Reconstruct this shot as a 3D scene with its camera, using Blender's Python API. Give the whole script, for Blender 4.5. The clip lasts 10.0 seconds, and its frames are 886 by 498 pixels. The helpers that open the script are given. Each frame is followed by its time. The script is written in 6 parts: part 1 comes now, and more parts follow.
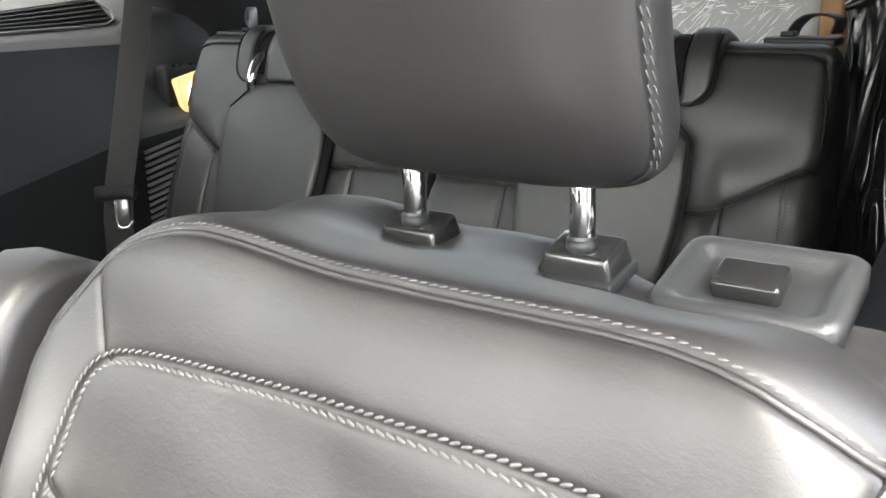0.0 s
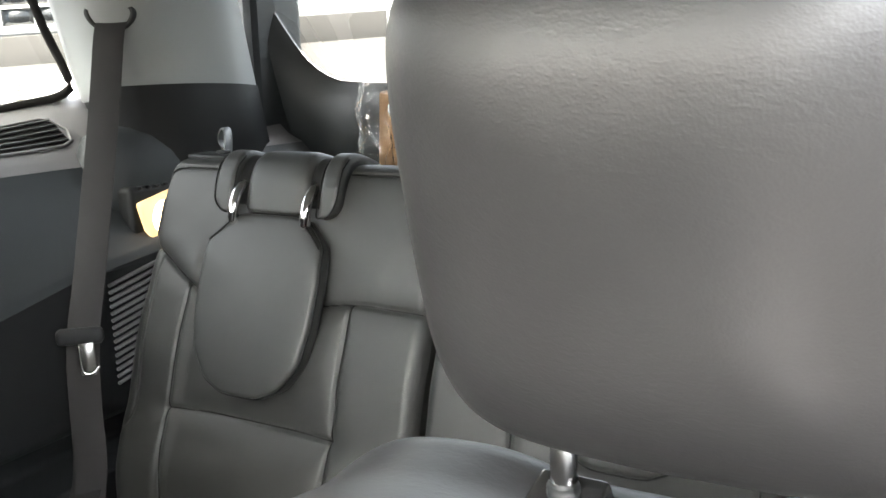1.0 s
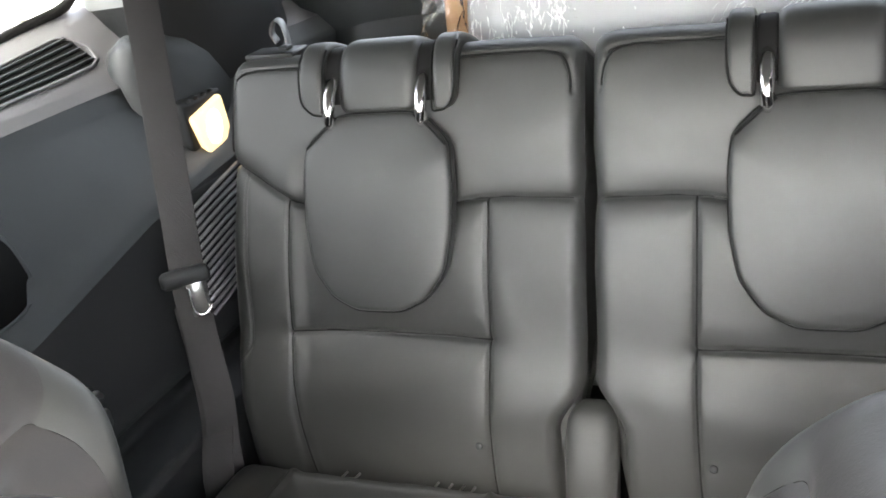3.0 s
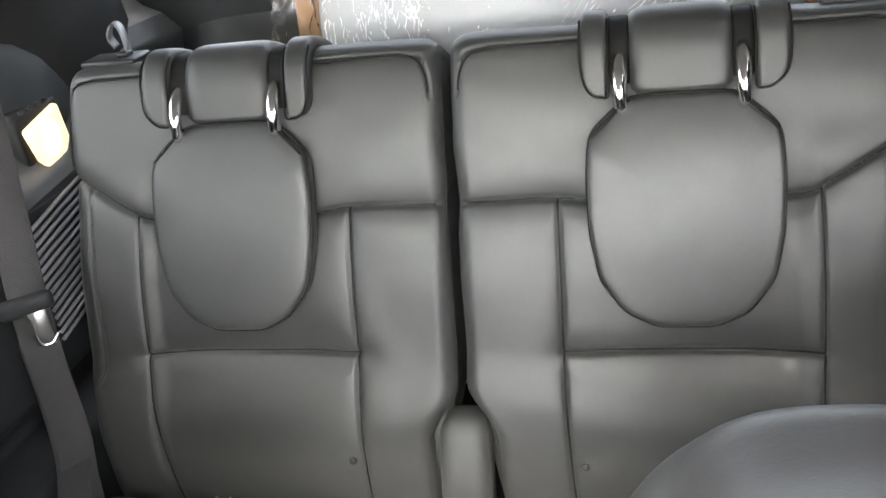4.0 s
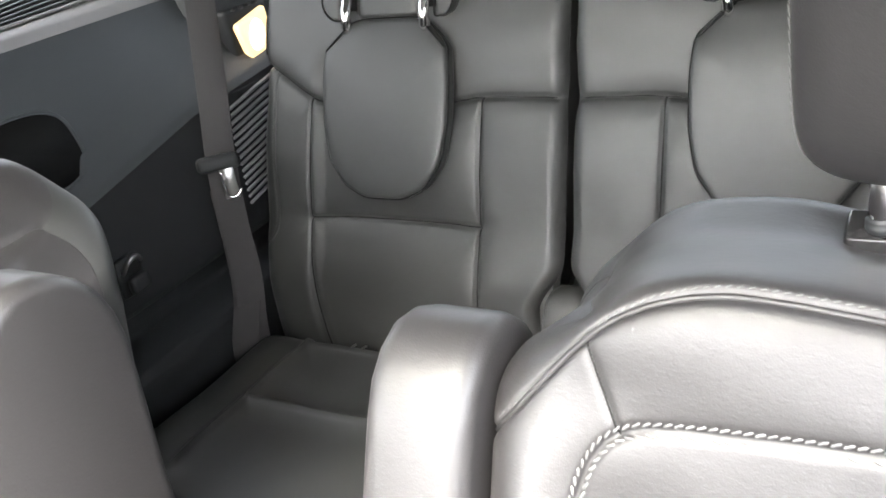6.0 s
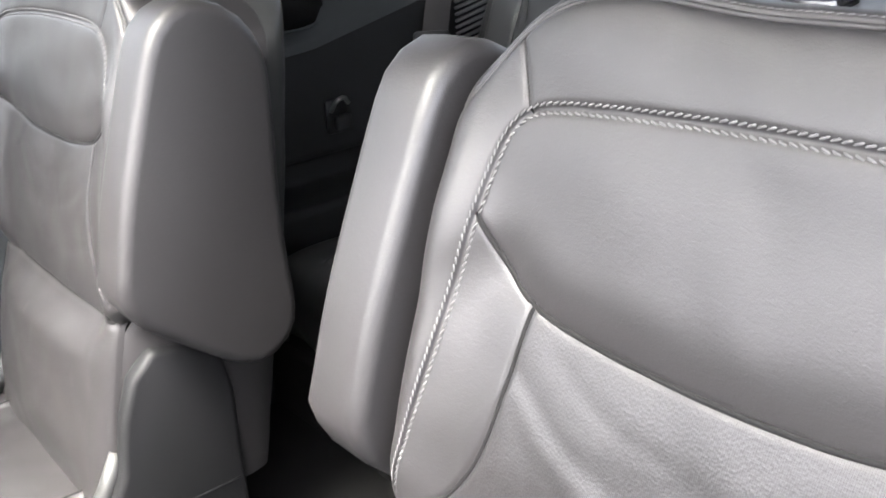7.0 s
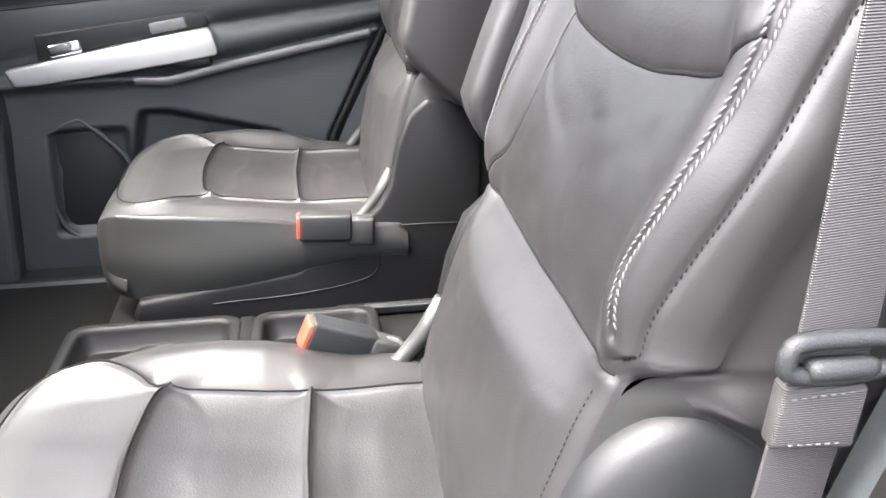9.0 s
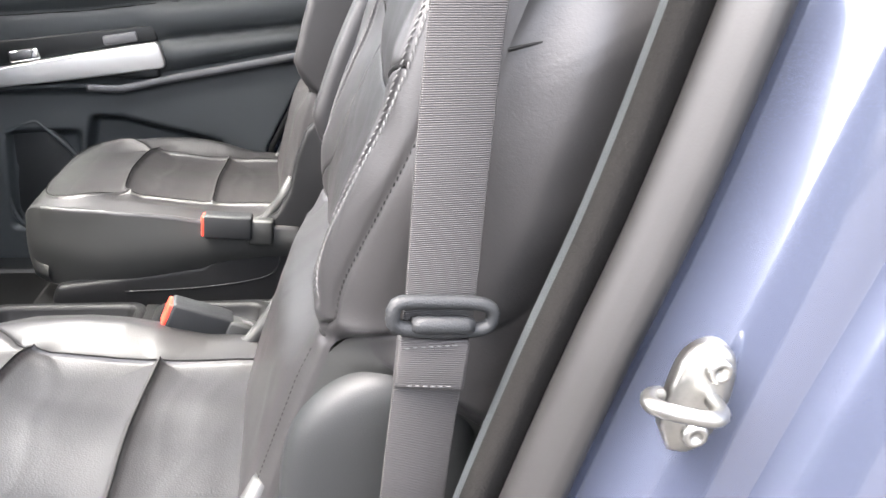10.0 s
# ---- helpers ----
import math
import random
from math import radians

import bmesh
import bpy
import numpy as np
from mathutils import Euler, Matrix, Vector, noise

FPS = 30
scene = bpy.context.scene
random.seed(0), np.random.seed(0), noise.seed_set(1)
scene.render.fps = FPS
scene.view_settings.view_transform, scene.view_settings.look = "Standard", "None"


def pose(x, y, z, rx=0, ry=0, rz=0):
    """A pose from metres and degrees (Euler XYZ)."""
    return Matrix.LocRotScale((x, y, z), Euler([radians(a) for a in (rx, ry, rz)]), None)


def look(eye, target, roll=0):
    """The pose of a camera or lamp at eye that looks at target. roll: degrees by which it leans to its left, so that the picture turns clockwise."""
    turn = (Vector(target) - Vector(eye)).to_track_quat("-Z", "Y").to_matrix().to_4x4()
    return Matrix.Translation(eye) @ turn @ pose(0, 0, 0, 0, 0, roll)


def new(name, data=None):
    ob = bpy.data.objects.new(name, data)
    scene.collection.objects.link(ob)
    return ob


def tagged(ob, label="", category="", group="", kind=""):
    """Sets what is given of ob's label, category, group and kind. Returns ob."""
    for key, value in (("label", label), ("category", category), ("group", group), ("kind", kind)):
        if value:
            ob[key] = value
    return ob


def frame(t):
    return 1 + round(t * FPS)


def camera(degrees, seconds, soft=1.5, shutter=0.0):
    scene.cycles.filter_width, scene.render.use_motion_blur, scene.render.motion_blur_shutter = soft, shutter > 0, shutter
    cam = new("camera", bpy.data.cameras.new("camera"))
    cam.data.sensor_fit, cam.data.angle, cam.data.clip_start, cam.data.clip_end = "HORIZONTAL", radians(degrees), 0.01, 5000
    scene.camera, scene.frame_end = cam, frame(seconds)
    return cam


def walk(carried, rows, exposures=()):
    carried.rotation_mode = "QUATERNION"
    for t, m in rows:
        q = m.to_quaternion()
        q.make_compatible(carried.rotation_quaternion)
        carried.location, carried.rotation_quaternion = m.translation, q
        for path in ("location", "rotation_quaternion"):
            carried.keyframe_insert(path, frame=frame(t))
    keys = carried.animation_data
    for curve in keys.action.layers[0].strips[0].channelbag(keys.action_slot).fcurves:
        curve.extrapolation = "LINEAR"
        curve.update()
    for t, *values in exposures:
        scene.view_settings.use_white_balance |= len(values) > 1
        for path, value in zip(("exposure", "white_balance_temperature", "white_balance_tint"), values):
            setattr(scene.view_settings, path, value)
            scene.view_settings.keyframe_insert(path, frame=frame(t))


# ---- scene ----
cam = camera(52.64, 10.0, shutter=0.14)
PATH = [
    (0, pose(0.723, 0.078, 1.011, 74.02, 1.07, 34.39)),
    (0.5, pose(0.650, 0.113, 1.038, 75.93, 0.84, 30.68)),
    (1, pose(0.565, 0.114, 1.091, 78.12, 1.46, 29.25)),
    (1.5, pose(0.4815, 0.084, 1.101, 78.58, 2.19, 28.75)),
    (1.8, pose(0.408, 0.076, 1.095, 78.33, 2.98, 27.60)),
    (2, pose(0.381, 0.083, 1.091, 78.16, 3.51, 28.51)),
    (2.5, pose(0.292, 0.062, 1.125, 73.22, 5.13, 27.69)),
    (3, pose(0.245, 0.068, 1.174, 66.26, 8.48, 20.17)),
    (3.2, pose(0.234, 0.091, 1.178, 64.85, 8.26, 16.59)),
    (4.3, pose(0.253, 0.111, 1.196, 63.70, 7.54, 11.12)),
    (4.5, pose(0.255, 0.111, 1.192, 63.57, 7.44, 10.81)),
    (5, pose(0.271, 0.082, 1.162, 63.58, 6.80, 11.64)),
    (5.5, pose(0.335, 0.034, 1.158, 63.37, 8.04, 19.36)),
    (5.7, pose(0.372, 0.013, 1.153, 63.61, 8.45, 22.43)),
    (6.8, pose(0.649, -0.056, 0.994, 67.17, 6.30, 44.14)),
    (7, pose(0.708, -0.058, 0.961, 67.61, 4.13, 49.43)),
    (7.5, pose(0.787, 0.004, 0.874, 67.83, -0.31, 64.23)),
    (8, pose(0.897, 0.030, 0.854, 67.97, -0.98, 74.55)),
    (8.5, pose(1.006, 0.057, 0.819, 67.44, -0.42, 76.85)),
    (9, pose(1.155, 0.077, 0.820, 66.89, 0.67, 81.65)),
    (9.2, pose(1.190, 0.090, 0.824, 67.10, 0.20, 82.30)),
    (9.5, pose(1.236, 0.180, 0.832, 67.44, -0.57, 83.28)),
    (10, pose(1.323, 0.273, 0.845, 68.53, -1.84, 83.62)),
]
EXPOSURE = [(0.0, 5.85), (0.5, 6.22), (1.0, 6.32), (1.5, 5.98), (2.0, 5.84), (3.0, 6.75), (4.5, 6.86), (5.0, 6.92), (5.5, 6.95), (5.7, 6.85), (7.0, 5.7), (7.5, 5.58), (8.0, 5.65), (8.5, 5.65), (9.0, 5.48), (9.5, 5.45), (10.0, 5.2)]
EXPOSURE = [(t, e, 7040 if t < 2.5 else 6930 if t < 6 else 6660, 6 if t < 2.5 else 9 if t < 6 else 12) for t, e in EXPOSURE]
walk(cam, PATH, EXPOSURE)

# ---- daylight ----
SUN_EL, SUN_AZ = radians(66), radians(173)   # high veiled sun, a little ahead of the car
world = bpy.data.worlds.new("sky")
scene.world = world
world.use_nodes = True
wn = world.node_tree.nodes
sky = wn.new("ShaderNodeTexSky")
sky.sky_type = "NISHITA"
sky.sun_disc = False
sky.sun_elevation = SUN_EL
sky.sun_rotation = SUN_AZ
sky.dust_density = 6.0
sky.air_density = 0.8
sky.ozone_density = 0.3
wn["Background"].inputs["Strength"].default_value = 0.12
veil = wn.new("ShaderNodeHueSaturation")   # thin cloud takes most of the blue away
veil.inputs["Saturation"].default_value = 0.5
world.node_tree.links.new(sky.outputs["Color"], veil.inputs["Color"])
world.node_tree.links.new(veil.outputs["Color"], wn["Background"].inputs["Color"])
sun_dir = Vector((math.sin(SUN_AZ) * math.cos(SUN_EL), math.cos(SUN_AZ) * math.cos(SUN_EL), math.sin(SUN_EL)))
sun = new("sun", bpy.data.lights.new("sun", "SUN"))
sun.data.energy, sun.data.angle, sun.data.color = 0.75, radians(60), (1.0, 0.97, 0.94)
sun.matrix_world = look(sun_dir * 30, (0, 0, 0))

# ---- materials ----
def material(name, colour, rough=0.5, metal=0.0, grain=0.0, grain_scale=300.0, bump=0.0, bump_scale=600.0,
             stain=0.12, stain_scale=9.0, coat=0.0, kind="noise", sheen=0.0, rough_var=0.08, spec=0.5, crease=0.0):
    """A surface with two scales of variation in its colour and gloss, and a fine relief."""
    m = bpy.data.materials.new(name)
    m.use_nodes = True
    nt = m.node_tree
    n, l = nt.nodes, nt.links
    b = n["Principled BSDF"]
    b.inputs["Roughness"].default_value = rough
    b.inputs["Metallic"].default_value = metal
    b.inputs["Coat Weight"].default_value = coat
    b.inputs["Coat Roughness"].default_value = 0.08
    b.inputs["Sheen Weight"].default_value = sheen
    b.inputs["Specular IOR Level"].default_value = spec
    tc = n.new("ShaderNodeTexCoord")
    big = n.new("ShaderNodeTexNoise")
    big.inputs["Scale"].default_value = stain_scale
    big.inputs["Detail"].default_value = 5.0
    l.new(tc.outputs["Object"], big.inputs["Vector"])
    fine = n.new("ShaderNodeTexVoronoi" if kind == "voronoi" else "ShaderNodeTexNoise")
    fine.inputs["Scale"].default_value = grain_scale
    l.new(tc.outputs["Object"], fine.inputs["Vector"])
    mixv = n.new("ShaderNodeMath")
    mixv.operation = "MULTIPLY_ADD"
    l.new(big.outputs["Fac"], mixv.inputs[0])
    mixv.inputs[1].default_value = 2 * stain
    mixv.inputs[2].default_value = 1 - stain
    mul = n.new("ShaderNodeMath")
    mul.operation = "MULTIPLY_ADD"
    l.new(fine.outputs["Distance" if kind == "voronoi" else "Fac"], mul.inputs[0])
    mul.inputs[1].default_value = 2 * grain
    mul.inputs[2].default_value = 1 - grain
    both = n.new("ShaderNodeMath")
    both.operation = "MULTIPLY"
    l.new(mixv.outputs[0], both.inputs[0])
    l.new(mul.outputs[0], both.inputs[1])
    col = n.new("ShaderNodeVectorMath")
    col.operation = "SCALE"
    col.inputs[0].default_value = colour
    l.new(both.outputs[0], col.inputs["Scale"])
    l.new(col.outputs[0], b.inputs["Base Color"])
    rr = n.new("ShaderNodeMath")
    rr.operation = "MULTIPLY_ADD"
    l.new(big.outputs["Fac"], rr.inputs[0])
    rr.inputs[1].default_value = 2 * rough_var
    rr.inputs[2].default_value = rough - rough_var
    l.new(rr.outputs[0], b.inputs["Roughness"])
    if bump:
        t = n.new("ShaderNodeTexVoronoi" if kind == "voronoi" else "ShaderNodeTexNoise")
        t.inputs["Scale"].default_value = bump_scale
        if kind != "voronoi":
            t.inputs["Detail"].default_value = 3.0
        l.new(tc.outputs["Object"], t.inputs["Vector"])
        bp = n.new("ShaderNodeBump")
        bp.inputs["Strength"].default_value = bump
        bp.inputs["Distance"].default_value = 0.0006
        l.new(t.outputs["Distance" if kind == "voronoi" else "Fac"], bp.inputs["Height"])
        l.new(bp.outputs["Normal"], b.inputs["Normal"])
    if crease:
        # the short crosswise wrinkles of soft hide, stronger in patches
        mp = n.new("ShaderNodeMapping")
        mp.inputs["Scale"].default_value = (150.0, 260.0, 330.0)
        l.new(tc.outputs["Object"], mp.inputs["Vector"])
        w = n.new("ShaderNodeTexNoise")
        w.inputs["Scale"].default_value = 1.0
        w.inputs["Detail"].default_value = 2.0
        w.inputs["Distortion"].default_value = 0.8
        l.new(mp.outputs[0], w.inputs["Vector"])
        amp = n.new("ShaderNodeMath")
        amp.operation = "MULTIPLY"
        l.new(w.outputs["Fac"], amp.inputs[0])
        l.new(big.outputs["Fac"], amp.inputs[1])
        wb = n.new("ShaderNodeBump")
        wb.inputs["Strength"].default_value = crease
        wb.inputs["Distance"].default_value = 0.0016
        l.new(amp.outputs[0], wb.inputs["Height"])
        l.new(b.inputs["Normal"].links[0].from_socket, wb.inputs["Normal"])
        l.new(wb.outputs["Normal"], b.inputs["Normal"])
    return m


def perforated(name, colour, rough):
    """Leather punched with fine holes in staggered rows about 2.4 mm apart."""
    m = material(name, colour, rough, grain=0.05, bump=0.3, kind="voronoi", bump_scale=500)
    nt = m.node_tree
    n, l = nt.nodes, nt.links
    b = n["Principled BSDF"]
    tc = n.new("ShaderNodeTexCoord")
    sep = n.new("ShaderNodeSeparateXYZ")
    l.new(tc.outputs["Object"], sep.inputs[0])

    def op(kind, a, v):
        q = n.new("ShaderNodeMath")
        q.operation = kind
        for k, w in enumerate((a, v)):
            if hasattr(w, "is_output"):
                l.new(w, q.inputs[k])
            else:
                q.inputs[k].default_value = w
        return q.outputs[0]

    along = op("ADD", sep.outputs[1], op("MULTIPLY", sep.outputs[2], 0.7))
    p, q2 = op("MULTIPLY", sep.outputs[0], 2300.0), op("MULTIPLY", along, 2300.0)
    dots = op("MULTIPLY", op("SINE", op("ADD", p, q2), 0.0), op("SINE", op("SUBTRACT", p, q2), 0.0))
    hole = op("MULTIPLY", op("GREATER_THAN", dots, 0.55), 0.5)
    old = b.inputs["Base Color"].links[0].from_socket
    mx = n.new("ShaderNodeMix")
    mx.data_type = "RGBA"
    l.new(hole, mx.inputs["Factor"])
    l.new(old, mx.inputs[6])
    mx.inputs[7].default_value = (0.006, 0.006, 0.006, 1)
    l.new(mx.outputs[2], b.inputs["Base Color"])
    l.new(op("MULTIPLY", op("SUBTRACT", 1.0, hole), 0.5), b.inputs["Specular IOR Level"])
    bp = n.new("ShaderNodeBump")
    bp.inputs["Strength"].default_value = 0.05
    bp.inputs["Distance"].default_value = 0.0012
    l.new(op("MULTIPLY", op("MAXIMUM", dots, 0.0), -1.0), bp.inputs["Height"])
    l.new(b.inputs["Normal"].links[0].from_socket, bp.inputs["Normal"])
    l.new(bp.outputs["Normal"], b.inputs["Normal"])
    return m


def webbing(name, colour):
    m = material(name, colour, 0.66, grain=0.25, grain_scale=900, stain=0.06)
    nt = m.node_tree
    n, l = nt.nodes, nt.links
    tc = n.new("ShaderNodeTexCoord")
    w = n.new("ShaderNodeTexWave")
    w.bands_direction = "Z"
    w.inputs["Scale"].default_value = 210.0
    w.inputs["Distortion"].default_value = 0.4
    l.new(tc.outputs["Object"], w.inputs["Vector"])
    bp = n.new("ShaderNodeBump")
    bp.inputs["Strength"].default_value = 0.6
    bp.inputs["Distance"].default_value = 0.0007
    l.new(w.outputs["Fac"], bp.inputs["Height"])
    l.new(bp.outputs["Normal"], n["Principled BSDF"].inputs["Normal"])
    return m


def clear(name, rough=0.02, colour=(1, 1, 1), ior=1.45):
    """Clear sheet: thin glass or film."""
    m = bpy.data.materials.new(name)
    m.use_nodes = True
    n, l = m.node_tree.nodes, m.node_tree.links
    n.remove(n["Principled BSDF"])
    tr, gl, mx, fr = (n.new("ShaderNode" + k) for k in ("BsdfTransparent", "BsdfGlossy", "MixShader", "Fresnel"))
    tr.inputs["Color"].default_value = (*colour, 1)
    gl.inputs["Roughness"].default_value = rough
    fr.inputs["IOR"].default_value = ior
    l.new(fr.outputs[0], mx.inputs[0])
    l.new(tr.outputs[0], mx.inputs[1])
    l.new(gl.outputs[0], mx.inputs[2])
    l.new(mx.outputs[0], n["Material Output"].inputs["Surface"])
    return m


def backlit(name, colour):
    """Thin paper that lets daylight through."""
    m = bpy.data.materials.new(name)
    m.use_nodes = True
    n, l = m.node_tree.nodes, m.node_tree.links
    b, tl, mx, tc, no, sc = n["Principled BSDF"], *(n.new("ShaderNode" + k) for k in ("BsdfTranslucent", "MixShader", "TexCoord", "TexNoise", "VectorMath"))
    no.inputs["Scale"].default_value = 40.0
    l.new(tc.outputs["Object"], no.inputs["Vector"])
    sc.operation = "MULTIPLY_ADD"
    sc.inputs[0].default_value = [0.9 * c for c in colour]
    sc.inputs[1].default_value = (1, 1, 1)
    sc.inputs[2].default_value = [0.1 * c for c in colour]
    l.new(sc.outputs[0], b.inputs["Base Color"])
    l.new(sc.outputs[0], tl.inputs["Color"])
    mx.inputs[0].default_value = 0.7
    l.new(b.outputs[0], mx.inputs[1])
    l.new(tl.outputs[0], mx.inputs[2])
    l.new(mx.outputs[0], n["Material Output"].inputs["Surface"])
    return m


def glow(name, colour, strength):
    m = material(name, colour, 0.3)
    b = m.node_tree.nodes["Principled BSDF"]
    b.inputs["Emission Color"].default_value = (*colour, 1)
    b.inputs["Emission Strength"].default_value = strength
    return m


LEATHER = material("black_leather", (0.0128, 0.0123, 0.0126), 0.46, grain=0.1, grain_scale=900, bump=0.09, bump_scale=900, kind="voronoi", stain=0.12, rough_var=0.05, crease=0.17)
LEATHER_BACK = material("smooth_black_vinyl", (0.0168, 0.0176, 0.0168), 0.52, grain=0.08, grain_scale=900, bump=0.10, bump_scale=950, kind="voronoi", stain=0.08, rough_var=0.04)
PERF = perforated("perforated_black_leather", (0.0150, 0.0145, 0.0148), 0.43)
THREAD = material("light_grey_thread", (0.06, 0.06, 0.06), 0.6, grain=0.1)
DARK_THREAD = material("charcoal_thread", (0.05, 0.05, 0.05), 0.6, grain=0.1)
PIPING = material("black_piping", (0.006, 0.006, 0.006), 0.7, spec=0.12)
PLASTIC = material("black_grained_plastic", (0.011, 0.012, 0.013), 0.55, spec=0.3, bump=0.5, bump_scale=900, kind="voronoi", stain=0.08)
# darker copy of PLASTIC: the shade near the floor put into the colour
SHADED_PLASTIC = material("shaded_black_plastic", (0.0058, 0.0061, 0.0065), 0.5, spec=0.2, bump=0.4, bump_scale=900, kind="voronoi", stain=0.12)
SATIN = material("satin_black_plastic", (0.009, 0.010, 0.0105), 0.48, spec=0.3, stain=0.06)
TRIM = material("charcoal_trim_plastic", (0.021, 0.0245, 0.0262), 0.48, spec=0.42, bump=0.45, bump_scale=1000, kind="voronoi", stain=0.1)
PALE = material("pale_grey_pillar_trim", (0.25, 0.26, 0.26), 0.6, bump=0.4, bump_scale=900, stain=0.05)
LEDGE = material("mid_grey_ledge_trim", (0.105, 0.105, 0.109), 0.5, bump=0.4, bump_scale=900, kind="voronoi", stain=0.06)
CARPET = material("charcoal_carpet", (0.0068, 0.0068, 0.0066), 0.95, spec=0.1, grain=0.5, grain_scale=900, bump=1.0, bump_scale=1500, stain=0.2)
LINING = material("pale_headliner_cloth", (0.26, 0.26, 0.25), 0.9, grain=0.1, grain_scale=900, bump=0.4, bump_scale=1600)
CHROME = material("bright_chrome", (0.78, 0.78, 0.78), 0.07, metal=1.0, stain=0.03, rough_var=0.02)
STEEL = material("plated_steel", (0.27, 0.27, 0.26), 0.36, metal=1.0, grain=0.1, bump=0.2)
SILVER = material("brushed_aluminium_trim", (0.52, 0.52, 0.51), 0.42, metal=0.75, grain=0.05, grain_scale=900, bump=0.1)
BEZEL = material("satin_grey_black_plastic", (0.022, 0.023, 0.024), 0.42, bump=0.2, bump_scale=900, kind="voronoi", stain=0.06)
GLOSS = material("glossy_black_plastic", (0.012, 0.012, 0.012), 0.16, stain=0.05, rough_var=0.03)
HINGE = material("smooth_black_plastic", (0.010, 0.011, 0.0115), 0.52, bump=0.2, bump_scale=900, kind="voronoi", stain=0.06, spec=0.35)
RED = material("red_release_plastic", (0.62, 0.045, 0.025), 0.35, stain=0.05)
GREYTAG = material("grey_strap", (0.085, 0.087, 0.09), 0.45, bump=0.4)
BELT = webbing("charcoal_webbing", (0.014, 0.0127, 0.0128))
BELT_DARK = webbing("black_webbing", (0.03, 0.03, 0.03))
PAINT = material("blue_metallic_paint", (0.035, 0.042, 0.066), 0.2, metal=0.4, coat=1.0, grain=0.12, grain_scale=1800, stain=0.04)
SOFT_RUBBER = material("satin_grey_black_rubber", (0.0095, 0.0093, 0.0095), 0.46, spec=0.42, grain=0.15, grain_scale=600, bump=0.15, bump_scale=700, stain=0.15)
RUBBER = material("grey_black_rubber_seal", (0.015, 0.0143, 0.0138), 0.85, spec=0.2, grain=0.5, grain_scale=420, bump=1.0, bump_scale=420, stain=0.15)
FUZZ = material("black_fibre_edging", (0.007, 0.0068, 0.0066), 0.95, spec=0.05, grain=0.6, grain_scale=700, bump=1.0, bump_scale=700)
FOAM = material("silver_foam_sheet", (0.31, 0.32, 0.33), 0.55, bump=0.25, bump_scale=120, stain=0.05)
CARD = material("brown_cardboard", (0.26, 0.15, 0.075), 0.8, grain=0.12, bump=0.3, stain=0.15)
BAG = material("black_plastic_bag", (0.012, 0.012, 0.013), 0.2, stain=0.1, bump=0.6, bump_scale=60)
FILM = clear("clear_plastic_film", 0.08, ior=1.6)
GLASS = clear("window_glass", 0.0, (0.93, 0.96, 0.95))
PRIVACY = clear("privacy_glass", 0.0, (0.25, 0.258, 0.254))
LENS = glow("warm_lamp_lens", (1.0, 0.66, 0.32), 0.016)
BULB = glow("bright_lamp_core", (1.0, 0.72, 0.40), 0.30)
ASPHALT = material("pale_dry_asphalt", (0.036, 0.0345, 0.033), 0.9, grain=0.15, grain_scale=60, bump=0.4, bump_scale=90, stain=0.2, stain_scale=0.4)
CONCRETE = material("pale_concrete", (0.42, 0.41, 0.39), 0.85, grain=0.1, grain_scale=40, stain=0.15, stain_scale=0.8)
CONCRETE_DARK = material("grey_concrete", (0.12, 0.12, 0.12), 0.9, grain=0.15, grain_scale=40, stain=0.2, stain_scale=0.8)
WHITE_PAINT = material("white_paint", (0.8, 0.8, 0.8), 0.45, stain=0.04)
CAR_BLUE = material("blue_car_paint", (0.006, 0.016, 0.052), 0.3, coat=1.0)
CAR_WHITE = material("white_car_paint", (0.75, 0.75, 0.75), 0.3, coat=1.0)
CAR_GREY = material("grey_car_paint", (0.10, 0.10, 0.11), 0.3, coat=1.0)
CAR_RED = material("red_car_paint", (0.4, 0.03, 0.03), 0.3, coat=1.0)
PALE_BLUE = material("pale_blue_paint", (0.20, 0.38, 0.55), 0.5, stain=0.05)
TINT = material("dark_tinted_glass", (0.012, 0.014, 0.016), 0.06, stain=0.02)
TYRE = material("black_tyre_rubber", (0.02, 0.02, 0.02), 0.85, bump=0.3)
GRASS = material("dry_grass", (0.12, 0.12, 0.05), 0.9, grain=0.4, grain_scale=30, stain=0.3, stain_scale=1.5)
TWIG = material("bare_brown_twigs", (0.10, 0.075, 0.055), 0.9)
ORANGE = material("orange_plastic", (0.7, 0.16, 0.04), 0.5)
STICKER = backlit("cream_window_label", (0.86, 0.84, 0.74))
INK = backlit("label_ink", (0.5, 0.48, 0.42))

# ---- builders ----
def thing(name, base, label, category, group="", kind=""):
    ob = new(name)
    ob.empty_display_size = 0.05
    ob.location = base
    return tagged(ob, label, category, group, kind)


def hang(ob, parent):
    """Put ob under parent, keeping its place in the world."""
    off = parent.location if parent.parent is None else Vector((0, 0, 0))
    ob.parent = parent
    ob.matrix_parent_inverse = Matrix.Translation(-off)
    return ob


def part(name, me, mat, parent=None, label="", smooth=True):
    if isinstance(me, bmesh.types.BMesh):
        bm, me = me, bpy.data.meshes.new(name)
        bm.to_mesh(me)
        bm.free()
    me.materials.clear()
    me.materials.append(mat)
    if smooth:
        me.polygons.foreach_set("use_smooth", [True] * len(me.polygons))
    ob = new(name, me)
    if label:
        ob["label"] = label
    if parent is not None:
        hang(ob, parent)
    return ob


def sharp(ob, angle=40):
    """Keep edges that turn more than this crisp."""
    ob.data.set_sharp_from_angle(angle=radians(angle))
    return ob


